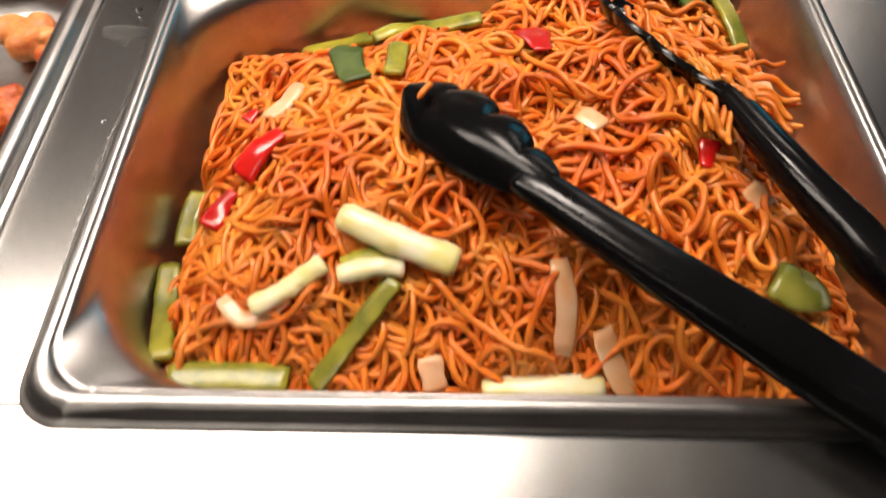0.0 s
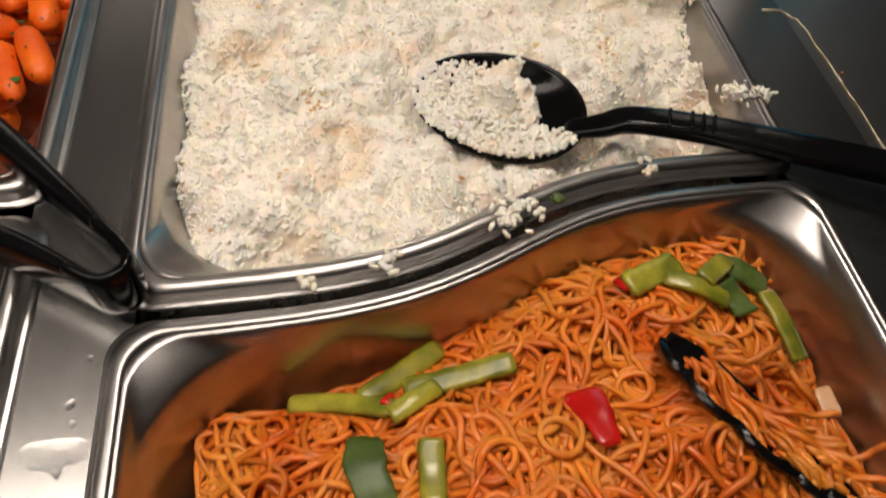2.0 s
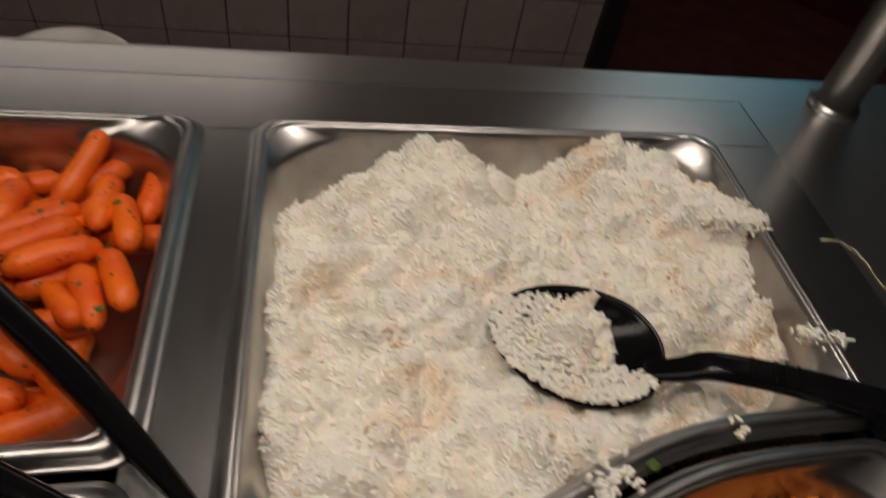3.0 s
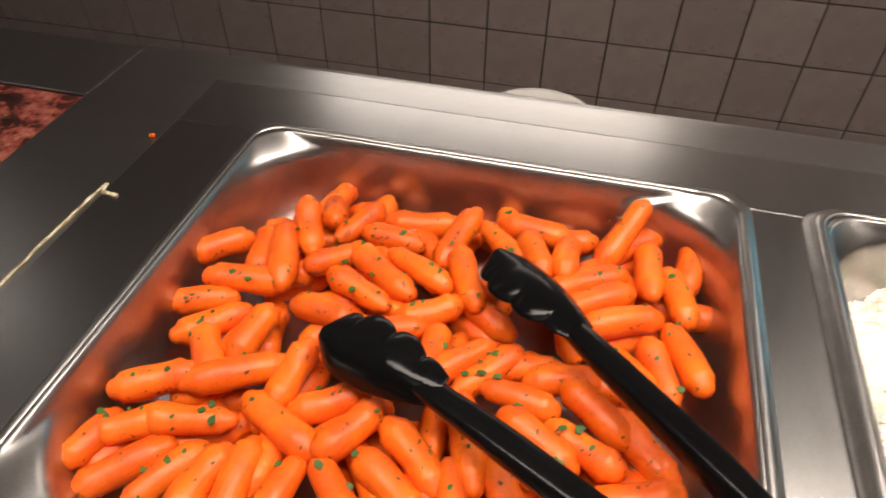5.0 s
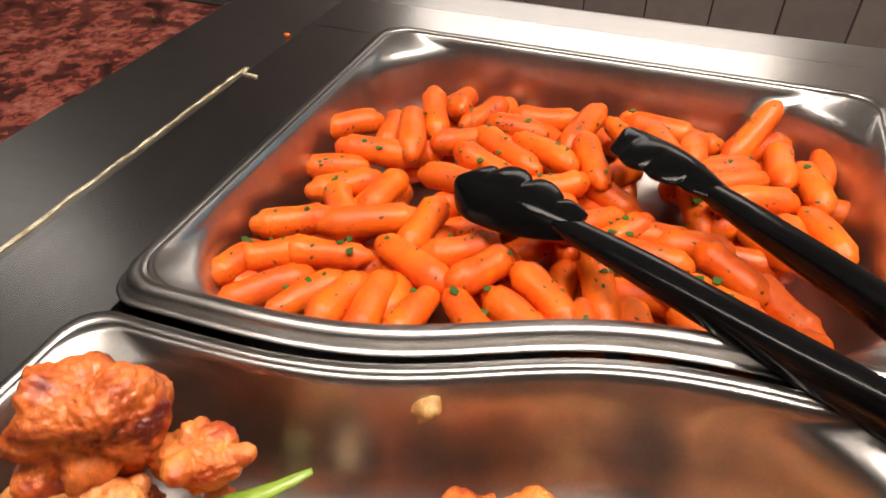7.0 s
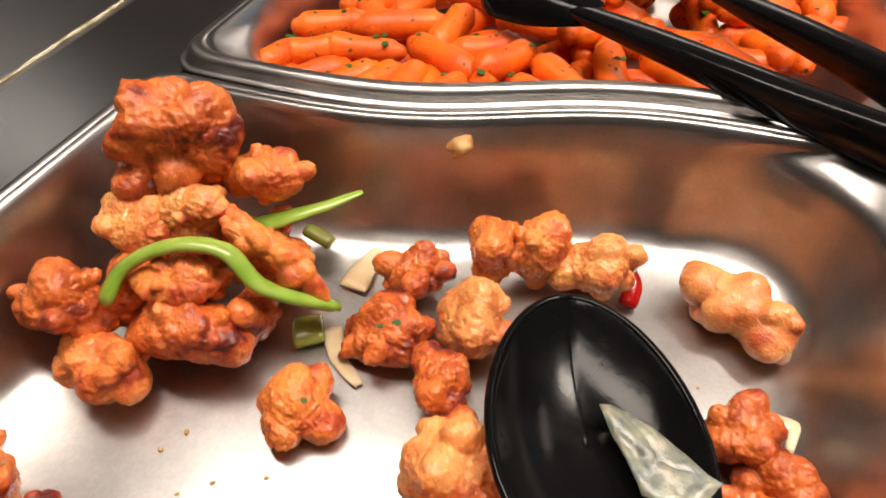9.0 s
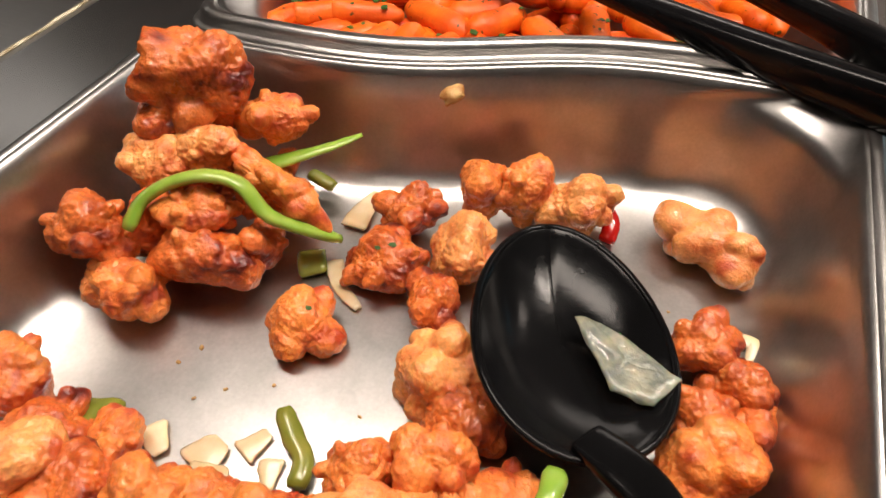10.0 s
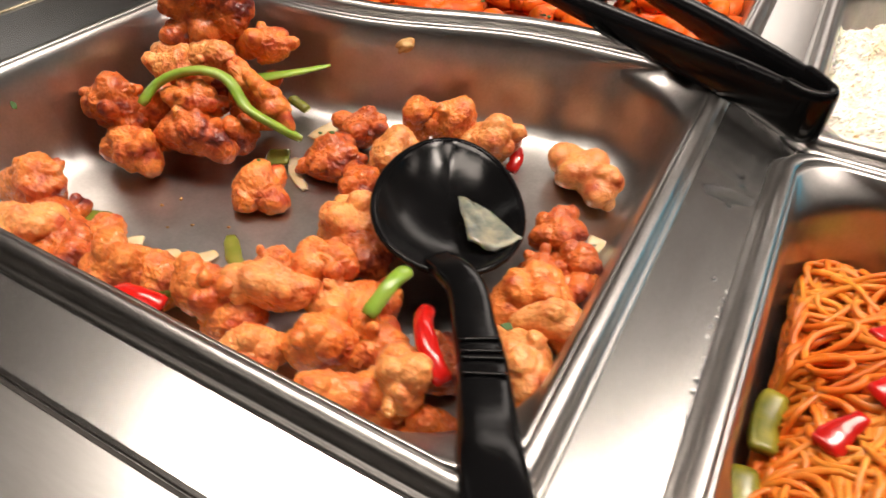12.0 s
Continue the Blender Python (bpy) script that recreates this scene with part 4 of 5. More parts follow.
# ---- food: chicken ----
def nugget(seed, rx, ry, rz, rough=1.0, floor=None):
    """A piece of battered chicken about its own centre: a few uneven lobes, folds and a bubbled crust; floor: where it lies flat."""
    r = random.Random(seed * 13 + 5)
    m = min(rx, ry, rz)
    bm = bmesh.new()
    bmesh.ops.create_icosphere(bm, subdivisions=6 if m > 0.0075 else 3, radius=1.0)
    dirs = np.array([q.co[:] for q in bm.verts])
    dirs = dirs * np.array((rx, ry, rz))
    size = np.linalg.norm(dirs, axis=1)
    dirs = dirs / size[:, None]
    reach = size * 0.78
    for k in range(int(7 + 4 * max(rx, ry) / m)):
        u = Vector((r.gauss(0, 1), r.gauss(0, 1), r.gauss(0, 1))).normalized()
        lobe = m * r.choice((0.24, 0.33, 0.45, 0.62))
        shell_r = 1.0 - 0.72 * lobe / m + r.uniform(-0.14, 0.12) * rough
        c = np.array((u.x * rx, u.y * ry, u.z * rz)) * max(shell_r, 0.15)
        along = dirs @ c
        disc = along * along - (c @ c - lobe * lobe)
        far = np.where(disc > 0, along + np.sqrt(np.maximum(disc, 0)), 0)
        s = 0.11 * m
        h = np.clip(0.5 + 0.5 * (far - reach) / s, 0, 1)
        reach = reach * (1 - h) + far * h + s * h * (1 - h)
    o = seed * 7.3
    for q, d, t in zip(bm.verts, dirs, reach):
        p = Vector(d * t)
        w = noise.noise_vector(p * 90 + Vector((o, 0, 0)))
        p2 = p + w * 0.0022
        big = noise.noise(p2 * 62 + Vector((0, o, 0)))
        fold = 2 * abs(noise.noise(p2 * 140 + Vector((o, 0, 4))))
        pit = abs(noise.noise(p2 * 300 + Vector((0, 0, o))))
        fine = noise.noise(p * 800)
        crag = noise.noise(p2 * 520 + Vector((o, o, 0)))
        k = t * (1 + 0.28 * rough * big) + m * rough * (0.05 * (fold - 0.45) - 0.07 * (pit - 0.22) + 0.042 * crag + 0.026 * fine)
        v = Vector(d) * k + w * m * 0.06
        if floor is not None and v.z < floor:
            v.z = floor + 0.1 * (v.z - floor)
        q.co = v
    me = bpy.data.meshes.new("chicken_piece")
    bm.to_mesh(me)
    bm.free()
    me.polygons.foreach_set("use_smooth", [True] * len(me.polygons))
    return me


count = [0]


def settle(x, y):
    """Draws the contents of the chicken pan a little towards its middle."""
    return -0.2 + (x + 0.2) * 0.967, 0.170 + (y - 0.170) * 0.975




def chicken(x, y, z, rx, ry, yaw=20, mat=None, rz=None, label="", rough=1.0, pitch=0):
    count[0] += 1
    k = count[0]
    rz = rz or min(rx, ry) * 0.85
    x, y = settle(x, y)
    floor = None if pitch else BOTTOM + 0.0014 - z
    me = nugget(k, rx * 1.10, ry * 1.10, rz * 1.08, rough, floor)
    me.materials.append(mat or (M_CHICK, M_CHICK, M_CHICK_L)[k % 3])
    ob = new("chicken_piece", me)
    ob.matrix_world = pose(x, y, z, 0, pitch, yaw)
    return tagged(ob, label or "crisp golden-brown battered chicken piece in the pan", "fried chicken", "chicken pieces in the pan")


D, L, C = M_CHICK_D, M_CHICK_L, M_CHICK
PILE = [(-0.2755, 0.1876, 0.9178, 0.0225, 0.0180, 17, D, 0.0210), (-0.2923, 0.1729, 0.8997, 0.0110, 0.0110, 19, D, 0.0140), (-0.2453, 0.1936, 0.9008, 0.0175, 0.0105, 1, C, 0.0115), (-0.2858, 0.1575, 0.8899, 0.0170, 0.0125, 17, L, 0.0130),
        (-0.2671, 0.1697, 0.8956, 0.0135, 0.0105, 17, L, 0.0110), (-0.2953, 0.1223, 0.8802, 0.0160, 0.0130, 18, D, 0.0140), (-0.2761, 0.1100, 0.8659, 0.0175, 0.0130, 17, C, 0.0140), (-0.2552, 0.1412, 0.8864, 0.0190, 0.0105, 18, C, 0.0105),
        (-0.2498, 0.1324, 0.8718, 0.0225, 0.0140, 18, D, 0.0145), (-0.2324, 0.1505, 0.8653, 0.0105, 0.0110, 22, D, 0.0125), (-0.2795, 0.1430, 0.8669, 0.0160, 0.0150, 9, D, 0.0160), (-0.2418, 0.1765, 0.8722, 0.0170, 0.0140, -1, C, 0.0160),
        (-0.2719, 0.1729, 0.8743, 0.0170, 0.0150, 39, D, 0.0180)]
CENTRE = [(-0.1976, 0.1244, 0.8584, 0.0135, 0.0145, 21, C, 0.0130), (-0.1815, 0.1655, 0.8599, 0.0175, 0.0145, 19, D, 0.0140), (-0.1824, 0.1979, 0.8635, 0.0130, 0.0125, 21, D, 0.0130), (-0.1504, 0.1804, 0.8639, 0.0135, 0.0185, 29, L, 0.0135),
          (-0.1547, 0.2172, 0.8699, 0.0110, 0.0130, 20, C, 0.0180), (-0.1367, 0.2234, 0.8689, 0.0140, 0.0125, 21, C, 0.0180), (-0.1118, 0.2268, 0.8640, 0.0165, 0.0125, 17, L, 0.0140), (-0.1523, 0.1518, 0.8626, 0.0115, 0.0140, 20, D, 0.0130),
          (-0.1371, 0.1250, 0.8609, 0.0160, 0.0220, 18, L, 0.0140), (-0.1227, 0.1117, 0.8599, 0.0160, 0.0170, 22, D, 0.0130)]
FRONT = [(-0.2808, 0.0572, 0.8698, 0.0180, 0.0135, 18, C, 0.0150), (-0.2596, 0.0314, 0.8699, 0.0170, 0.0145, 20, L, 0.0155), (-0.2548, 0.0495, 0.8649, 0.0120, 0.0115, 22, D, 0.0125), (-0.2352, 0.0357, 0.8639, 0.0160, 0.0125, 16, D, 0.0135),
         (-0.2333, 0.0555, 0.8605, 0.0105, 0.0110, 19, C, 0.0115), (-0.2047, 0.0395, 0.8644, 0.0180, 0.0150, 22, C, 0.0160), (-0.1600, 0.0465, 0.8709, 0.0165, 0.0120, 18, C, 0.0135), (-0.1312, 0.0606, 0.8738, 0.0190, 0.0105, 29, L, 0.0120),
         (-0.1243, 0.0836, 0.8728, 0.0155, 0.0110, 20, C, 0.0130), (-0.1428, 0.0788, 0.8639, 0.0095, 0.0100, 17, C, 0.0120), (-0.1008, 0.0824, 0.8614, 0.0165, 0.0120, 18, C, 0.0125), (-0.1226, 0.0324, 0.8689, 0.0135, 0.0115, 27, L, 0.0140),
         (-0.0991, 0.0494, 0.8669, 0.0180, 0.0120, 27, C, 0.0140)]
RIGHT = [(-0.0466, 0.1722, 0.8629, 0.0130, 0.0115, 18, D, 0.0125), (-0.0301, 0.1589, 0.8609, 0.0110, 0.0110, 17, D, 0.0120), (-0.0426, 0.1413, 0.8610, 0.0110, 0.0105, 25, D, 0.0115), (-0.0390, 0.1186, 0.8649, 0.0205, 0.0125, 19, C, 0.0135),
         (-0.0221, 0.0968, 0.8796, 0.0180, 0.0090, 24, L, 0.0110), (-0.0596, 0.0438, 0.8811, 0.0105, 0.0165, 31, L, 0.0140), (-0.0761, 0.0287, 0.8751, 0.0170, 0.0105, 28, C, 0.0135), (-0.0397, 0.0357, 0.8689, 0.0095, 0.0110, 28, D, 0.0140),
         (-0.0254, 0.0794, 0.8699, 0.0130, 0.0230, 27, L, 0.0150), (-0.0247, 0.1458, 0.8584, 0.0085, 0.0085, -1, D, 0.0095), (-0.0579, 0.0709, 0.8609, 0.0120, 0.0140, -1, D, 0.0120)]
FILL = [(-0.1835, 0.0480, 0.8640, 0.0130, 0.0115, 10, C, 0.0120), (-0.1450, 0.0450, 0.8640, 0.0130, 0.0120, 30, C, 0.0125), (-0.0850, 0.0640, 0.8640, 0.0140, 0.0120, 0, C, 0.0130),
        (-0.1120, 0.0740, 0.8650, 0.0130, 0.0115, 50, L, 0.0125), (-0.1490, 0.0760, 0.8640, 0.0120, 0.0110, 20, C, 0.0120), (-0.0620, 0.0380, 0.8640, 0.0120, 0.0110, 20, C, 0.0120)]
for group in (PILE, CENTRE, FRONT, RIGHT, FILL):
    for x, y, z, rx, ry, yaw, mat, rz in group:
        chicken(x, y, z, rx, ry, yaw, mat, rz)
chicken(-0.2293, 0.1687, 0.8848, 0.0300, 0.0076, -6, C, 0.0085, "long thin strip of battered chicken on the pile", 0.7, 34)
chicken(-0.0535, 0.2291, 0.8629, 0.0300, 0.0120, -34, L, 0.0130, "long battered chicken strip lying alone in the pan", 0.4)

# vegetables among the chicken


def pan_stalk(name, pts, *rest, **more):
    return stalk(name, [(*settle(x, y), z) for x, y, z in pts], *rest, **more)


GP = "green pepper strips among the chicken"
pan_stalk("green_pepper_strip", [(-0.2767, 0.1247, 0.8847), (-0.2743, 0.1357, 0.8925), (-0.2635, 0.1442, 0.8985), (-0.2500, 0.1505, 0.9008), (-0.2377, 0.1538, 0.8970), (-0.2272, 0.1527, 0.8854), (-0.2154, 0.1588, 0.8756), (-0.2047, 0.1682, 0.8651)], 0.0044, 0.0026, M_GPEP,
      "curved bright green pepper strip over the chicken", "pepper", GP, n=30, twist=0.4)
pan_stalk("green_pepper_strip", [(-0.2502, 0.1769, 0.8839), (-0.2345, 0.1876, 0.8870), (-0.2210, 0.1974, 0.8896), (-0.2101, 0.2078, 0.8917)], 0.0052, 0.0024, M_GPEP, "bright green pepper strip beside the chicken pile", "pepper", GP, n=18, taper=0.3)
pan_stalk("green_pepper_strip", [(-0.0852, 0.0899, 0.8838), (-0.0852, 0.0781, 0.8862), (-0.0868, 0.0630, 0.8806)], 0.0036, 0.0024, M_GPEP, "short green pepper strip under the spoon", "pepper", GP, n=12)
OL = "dark olive pepper piece lying in the pan"
pan_stalk("green_pepper_strip", [(-0.2212, 0.1569, 0.8529), (-0.2104, 0.1638, 0.8534)], 0.0075, 0.0026, M_OPEP, OL, "pepper", GP, n=10)
pan_stalk("green_pepper_strip", [(-0.2402, 0.2042, 0.8633), (-0.2265, 0.2029, 0.8598)], 0.0036, 0.0024, M_OPEP, OL, "pepper", GP, n=10)
pan_stalk("green_pepper_strip", [(-0.1870, 0.0895, 0.8559), (-0.1785, 0.0817, 0.8549), (-0.1709, 0.0756, 0.8544), (-0.1678, 0.0657, 0.8544)], 0.0040, 0.0030, M_OPEP, "curled olive pepper strip on the bare pan", "pepper", GP, n=14)
pan_stalk("green_pepper_strip", [(-0.2532, 0.0582, 0.8616), (-0.2385, 0.0636, 0.8619)], 0.0060, 0.0024, M_OPEP, OL, "pepper", GP, n=8)
pan_stalk("green_pepper_strip", [(-0.1903, 0.0482, 0.8619), (-0.1800, 0.0370, 0.8646)], 0.0085, 0.0028, M_OPEP, OL, "pepper", GP, n=8)
RP = "red pepper strips among the chicken"
pan_stalk("red_pepper_strip", [(-0.0977, 0.2366, 0.8587), (-0.0941, 0.2285, 0.8569), (-0.0941, 0.2213, 0.8529)], 0.0040, 0.0028, M_RPEP, "small red pepper strip beside the chicken", "pepper", RP, n=8)
pan_stalk("red_pepper_strip", [(-0.0679, 0.0769, 0.8818), (-0.0607, 0.0611, 0.8915), (-0.0513, 0.0503, 0.8922), (-0.0424, 0.0449, 0.8876)], 0.0038, 0.0028, M_RPEP, "curved bright red pepper strip under the spoon", "pepper", RP, n=16)
pan_stalk("red_pepper_strip", [(-0.1849, 0.0252, 0.8758), (-0.1728, 0.0258, 0.8782), (-0.1626, 0.0287, 0.8754)], 0.0046, 0.003, M_RPEP, "bright red pepper strip at the pan edge", "pepper", RP, n=14)
ON = "onion slices among the chicken"
for pts, w in (([(-0.2094, 0.1878, 0.8527), (-0.2092, 0.2002, 0.8534), (-0.2072, 0.2117, 0.8554)], 0.0070), ([(-0.2074, 0.1659, 0.8519), (-0.1987, 0.1539, 0.8519), (-0.1844, 0.1450, 0.8519)], 0.0044),
               ([(-0.2077, 0.0597, 0.8519), (-0.2038, 0.0722, 0.8519)], 0.0090), ([(-0.2055, 0.0545, 0.8534), (-0.1930, 0.0610, 0.8534)], 0.0070), ([(-0.1941, 0.0703, 0.8519), (-0.1890, 0.0812, 0.8519)], 0.0055),
               ([(-0.1824, 0.0725, 0.8519), (-0.1784, 0.0619, 0.8519)], 0.0050), ([(-0.0330, 0.1851, 0.8549), (-0.0262, 0.1852, 0.8549), (-0.0267, 0.1753, 0.8539)], 0.0040), ([(-0.2321, 0.0669, 0.8524), (-0.2212, 0.0595, 0.8524)], 0.0060)):
    pan_stalk("onion_slice", pts, w * 1.05, 0.0011, M_ONION, "pale cooked onion slice on the bare pan", "onion", ON, n=12, power=2.0, taper=0.45)

# crumbs and specks
rng = random.Random(77)
CR = "fried crumbs in the pan"
for k, (x, y, z, s) in enumerate([(-0.1806, 0.2445, 0.8980, 0.0085), (-0.2366, 0.1042, BOTTOM + 0.0006, 0.0016), (-0.1813, 0.1666, BOTTOM + 0.0006, 0.0015), (-0.1515, 0.0789, BOTTOM + 0.0008, 0.0026), (-0.1989, 0.0997, BOTTOM + 0.0006, 0.001), (-0.2411, 0.0947, BOTTOM + 0.0006, 0.0012),
                                  (-0.0603, 0.1929, BOTTOM + 0.0006, 0.0010), (-0.1496, 0.0933, BOTTOM + 0.0006, 0.001), (-0.2158, 0.0911, BOTTOM + 0.0006, 0.0012), (-0.2251, 0.0834, BOTTOM + 0.0006, 0.0009), (-0.1610, 0.0999, BOTTOM + 0.0006, 0.001), (-0.1305, 0.1851, BOTTOM + 0.0006, 0.001)]):
    me = nugget(300 + k, s, s * 0.7, s * 0.55)
    me.materials.append(M_CRUMB)
    ob = new("crumb", me)
    ob.matrix_world = pose(*settle(x, y), z, 0, 0, rng.uniform(0, 360))
    tagged(ob, "small fried crumb stuck to the steel", "crumb", CR)
for x, y, s in ((-0.395, 0.503, 0.0030), (0.418, 0.372, 0.0012), (0.385, 0.395, 0.0010)):
    me = nugget(int(400 + x * 100), s, s * 0.7, s * 0.5)
    me.materials.append(M_CARROT)
    ob = new("carrot_crumb", me)
    ob.matrix_world = pose(x, y, Z + 0.001 + s * 0.3, 0, 0, 30)
    tagged(ob, "tiny orange carrot crumb on the steel counter", "crumb", "crumbs on the counter")
for m in ((pose(-0.2923, 0.0729, 0.9039, 0, 60, 0), 0.0022), (pose(-0.1854, 0.1158, 0.8879), 0.0018), (pose(-0.0359, 0.0691, 0.9031), 0.0028), (pose(-0.1707, 0.1542, 0.8881), 0.0022), (pose(-0.512, 0.500, 0.9), 0.0030), (pose(-0.1754, 0.1505, 0.8881), 0.0018)):
    ob = new("herb_fleck", HERBS[rng.randrange(6)])
    ob.matrix_world = m[0] @ Matrix.Diagonal((m[1], m[1], m[1], 1))
    tagged(ob, "chopped green herb fleck", "herb", "stray herb flecks")
me = nugget(500, 0.004, 0.003, 0.0022)
me.materials.append(M_LEAF)
ob = new("herb_bit", me)
ob.matrix_world = pose(0.216, 0.2805, 0.9125)
tagged(ob, "dark green herb bit stuck to the pan rim", "herb")


# ---- serving tools ----
def shell(name, rows, cols, fn, mat, parent, thick, label=""):
    """A grid surface given by fn(u, v), thickened."""
    verts = [fn(i / (rows - 1), j / (cols - 1)) for i in range(rows) for j in range(cols)]
    faces = [(i * cols + j, i * cols + j + 1, (i + 1) * cols + j + 1, (i + 1) * cols + j) for i in range(rows - 1) for j in range(cols - 1)]
    ob = mesh_object(name, verts, faces, mat, parent, label)
    so = ob.modifiers.new("thick", "SOLIDIFY")
    so.thickness, so.offset = thick, 0
    be = ob.modifiers.new("edge", "BEVEL")
    be.width, be.segments, be.limit_method = thick * 0.35, 2, "ANGLE"
    return ob


def frame_at(tip, neck, roll):
    """Axes at the neck: x towards the tip, z up, leaned by roll degrees about x."""
    x = (Vector(tip) - Vector(neck)).normalized()
    y = Vector((0, 0, 1)).cross(x).normalized()
    z = x.cross(y)
    m = Matrix((x, y, z)).transposed().to_4x4()
    m.translation = Vector(neck)
    return m @ pose(0, 0, 0, roll)


def tong_head(parent, tip, neck, roll, width=0.015, side=-1, dome=1.0):
    """The scoop at the end of a tong's arm, scalloped along one side; dome: 1 shows its back, -1 its hollow."""
    m = frame_at(tip, neck, roll)
    L = (Vector(tip) - Vector(neck)).length

    def fn(u, v):
        s = 2 * v - 1
        env = (0.40 + 0.60 * math.sin(min(u * 1.6, 1) * math.pi / 2)) * math.sqrt(max(0.0, 1 - max(0, (u - 0.74) / 0.27) ** 2))
        if s * side > 0:
            w = width * env * (0.80 + 0.26 * abs(math.sin(math.pi * (3.4 * u + 0.25))) ** 0.6)
        else:
            w = width * env * 0.80
        w = max(w, 0.0012)
        z = dome * (0.0085 * (1 - s * s) * math.sin(min(1, u * 1.2 + 0.12) * math.pi * 0.62) - 0.002 * u)
        return m @ Vector((u * L, s * w, z))

    return shell("head", 60, 17, fn, M_NYLON, parent, 0.0030, "scalloped scoop head")


def tong_arm(parent, pts, widths, heights, n=40, power=3.2):
    k = np.linspace(0, len(widths) - 1, n)
    v, f = sweep(smooth_path(pts, n), np.interp(k, range(len(widths)), widths), np.interp(k, range(len(heights)), heights), 16, power)
    return mesh_object("arm", v, f, M_NYLON, parent)


tongs_k = thing("serving_tongs", "black nylon serving tongs resting open on the carrots and pan rim", "tongs", "serving tongs")
tong_head(tongs_k, (-0.2120, 0.3660, 0.9050), (-0.148, 0.3430, 0.9120), -26, 0.0185)
tong_head(tongs_k, (-0.1420, 0.4440, 0.9020), (-0.091, 0.3950, 0.9100), 4, 0.0185, side=1)
tong_arm(tongs_k, [(-0.157, 0.345, 0.912), (-0.118, 0.325, 0.914), (-0.060, 0.293, 0.917), (-0.004, 0.262, 0.9200), (0.028, 0.2405, 0.9215)], [0.0060, 0.0075, 0.0072, 0.005, 0.0030], [0.0035, 0.0055, 0.0080, 0.0110, 0.0125])
tong_arm(tongs_k, [(-0.100, 0.402, 0.909), (-0.075, 0.376, 0.912), (-0.030, 0.330, 0.917), (0.011, 0.284, 0.9200), (0.035, 0.2560, 0.9215)], [0.0060, 0.0075, 0.0072, 0.005, 0.0030], [0.0035, 0.0055, 0.0080, 0.0110, 0.0125])
v, f = sweep(smooth_path([(0.020, 0.2455, 0.9215), (0.031, 0.2395, 0.9215), (0.0385, 0.2425, 0.9215), (0.0395, 0.2490, 0.9215), (0.0330, 0.2580, 0.9215), (0.0270, 0.2650, 0.9215)], 26), 0.0028, 0.0130, 14, 3.5)
mesh_object("bend", v, f, M_NYLON, tongs_k)

tongs_n = thing("serving_tongs", "black nylon serving tongs with noodles caught in their scalloped heads", "tongs", "serving tongs")
tong_head(tongs_n, (0.1510, 0.1310, 0.9210), (0.2000, 0.0790, 0.9290), -14, 0.0172)
tong_head(tongs_n, (0.2425, 0.2060, 0.9150), (0.2830, 0.1340, 0.9230), 28, 0.016, side=1, dome=-1.0)
tong_arm(tongs_n, [(0.193, 0.084, 0.929), (0.240, 0.045, 0.9275), (0.272, 0.023, 0.9235), (0.292, 0.009, 0.9205), (0.350, -0.038, 0.9205), (0.430, -0.100, 0.9205)], [0.0075, 0.0095, 0.0105, 0.0105, 0.0090, 0.004], [0.0040, 0.0060, 0.0072, 0.0076, 0.0085, 0.0095])
tong_arm(tongs_n, [(0.279, 0.140, 0.923), (0.293, 0.096, 0.9255), (0.305, 0.068, 0.926), (0.318, 0.044, 0.9255), (0.375, -0.022, 0.9225), (0.446, -0.094, 0.9205)], [0.0060, 0.0072, 0.0082, 0.0085, 0.0075, 0.004], [0.0035, 0.0060, 0.0072, 0.0076, 0.0085, 0.0095])
v, f = sweep(smooth_path([(0.425, -0.096, 0.9205), (0.440, -0.108, 0.9205), (0.452, -0.110, 0.9205), (0.453, -0.102, 0.9205), (0.441, -0.088, 0.9205)], 22), 0.0026, 0.010, 14, 3.5)
mesh_object("bend", v, f, M_NYLON, tongs_n)
# noodles caught in the far head
rng = random.Random(9)
caught = []
for _ in range(60):
    u = rng.random()
    x, y, z = 0.251 + 0.030 * u + rng.gauss(0, 0.003), 0.196 - 0.056 * u + rng.gauss(0, 0.004), 0.9165 + 0.006 * u + rng.uniform(0, 0.004)
    a = math.atan2(-0.066, 0.036) + rng.gauss(0, 0.35)
    p = []
    for k in range(16):
        p.append((x, y, z + 0.002 * math.sin(k * 0.7 + u * 9)))
        a += rng.gauss(0, 0.13)
        x, y = x + math.cos(a) * 0.0022, y + math.sin(a) * 0.0022
    caught.append(np.array(p))
v, f = tubes(caught, [rng.uniform(0.0011, 0.0016) for _ in caught], 6)
tagged(fast_mesh("caught_noodles", v, f, M_NOODLE), "broken noodles caught in the head of the tongs", "noodles", kind="stuff")
caught = []
for bx, by in ((0.154, 0.118), (0.172, 0.124)):
    caught.append(smooth_path([(bx, by, 0.9335), (bx + 0.003, by + 0.004, 0.935), (bx + 0.005, by + 0.008, 0.9335)], 8))
v, f = tubes(caught, [0.0014] * 2, 6)
tagged(fast_mesh("noodle_bits", v, f, M_NOODLE), "short noodle bits stuck to the tongs", "noodles", kind="stuff")


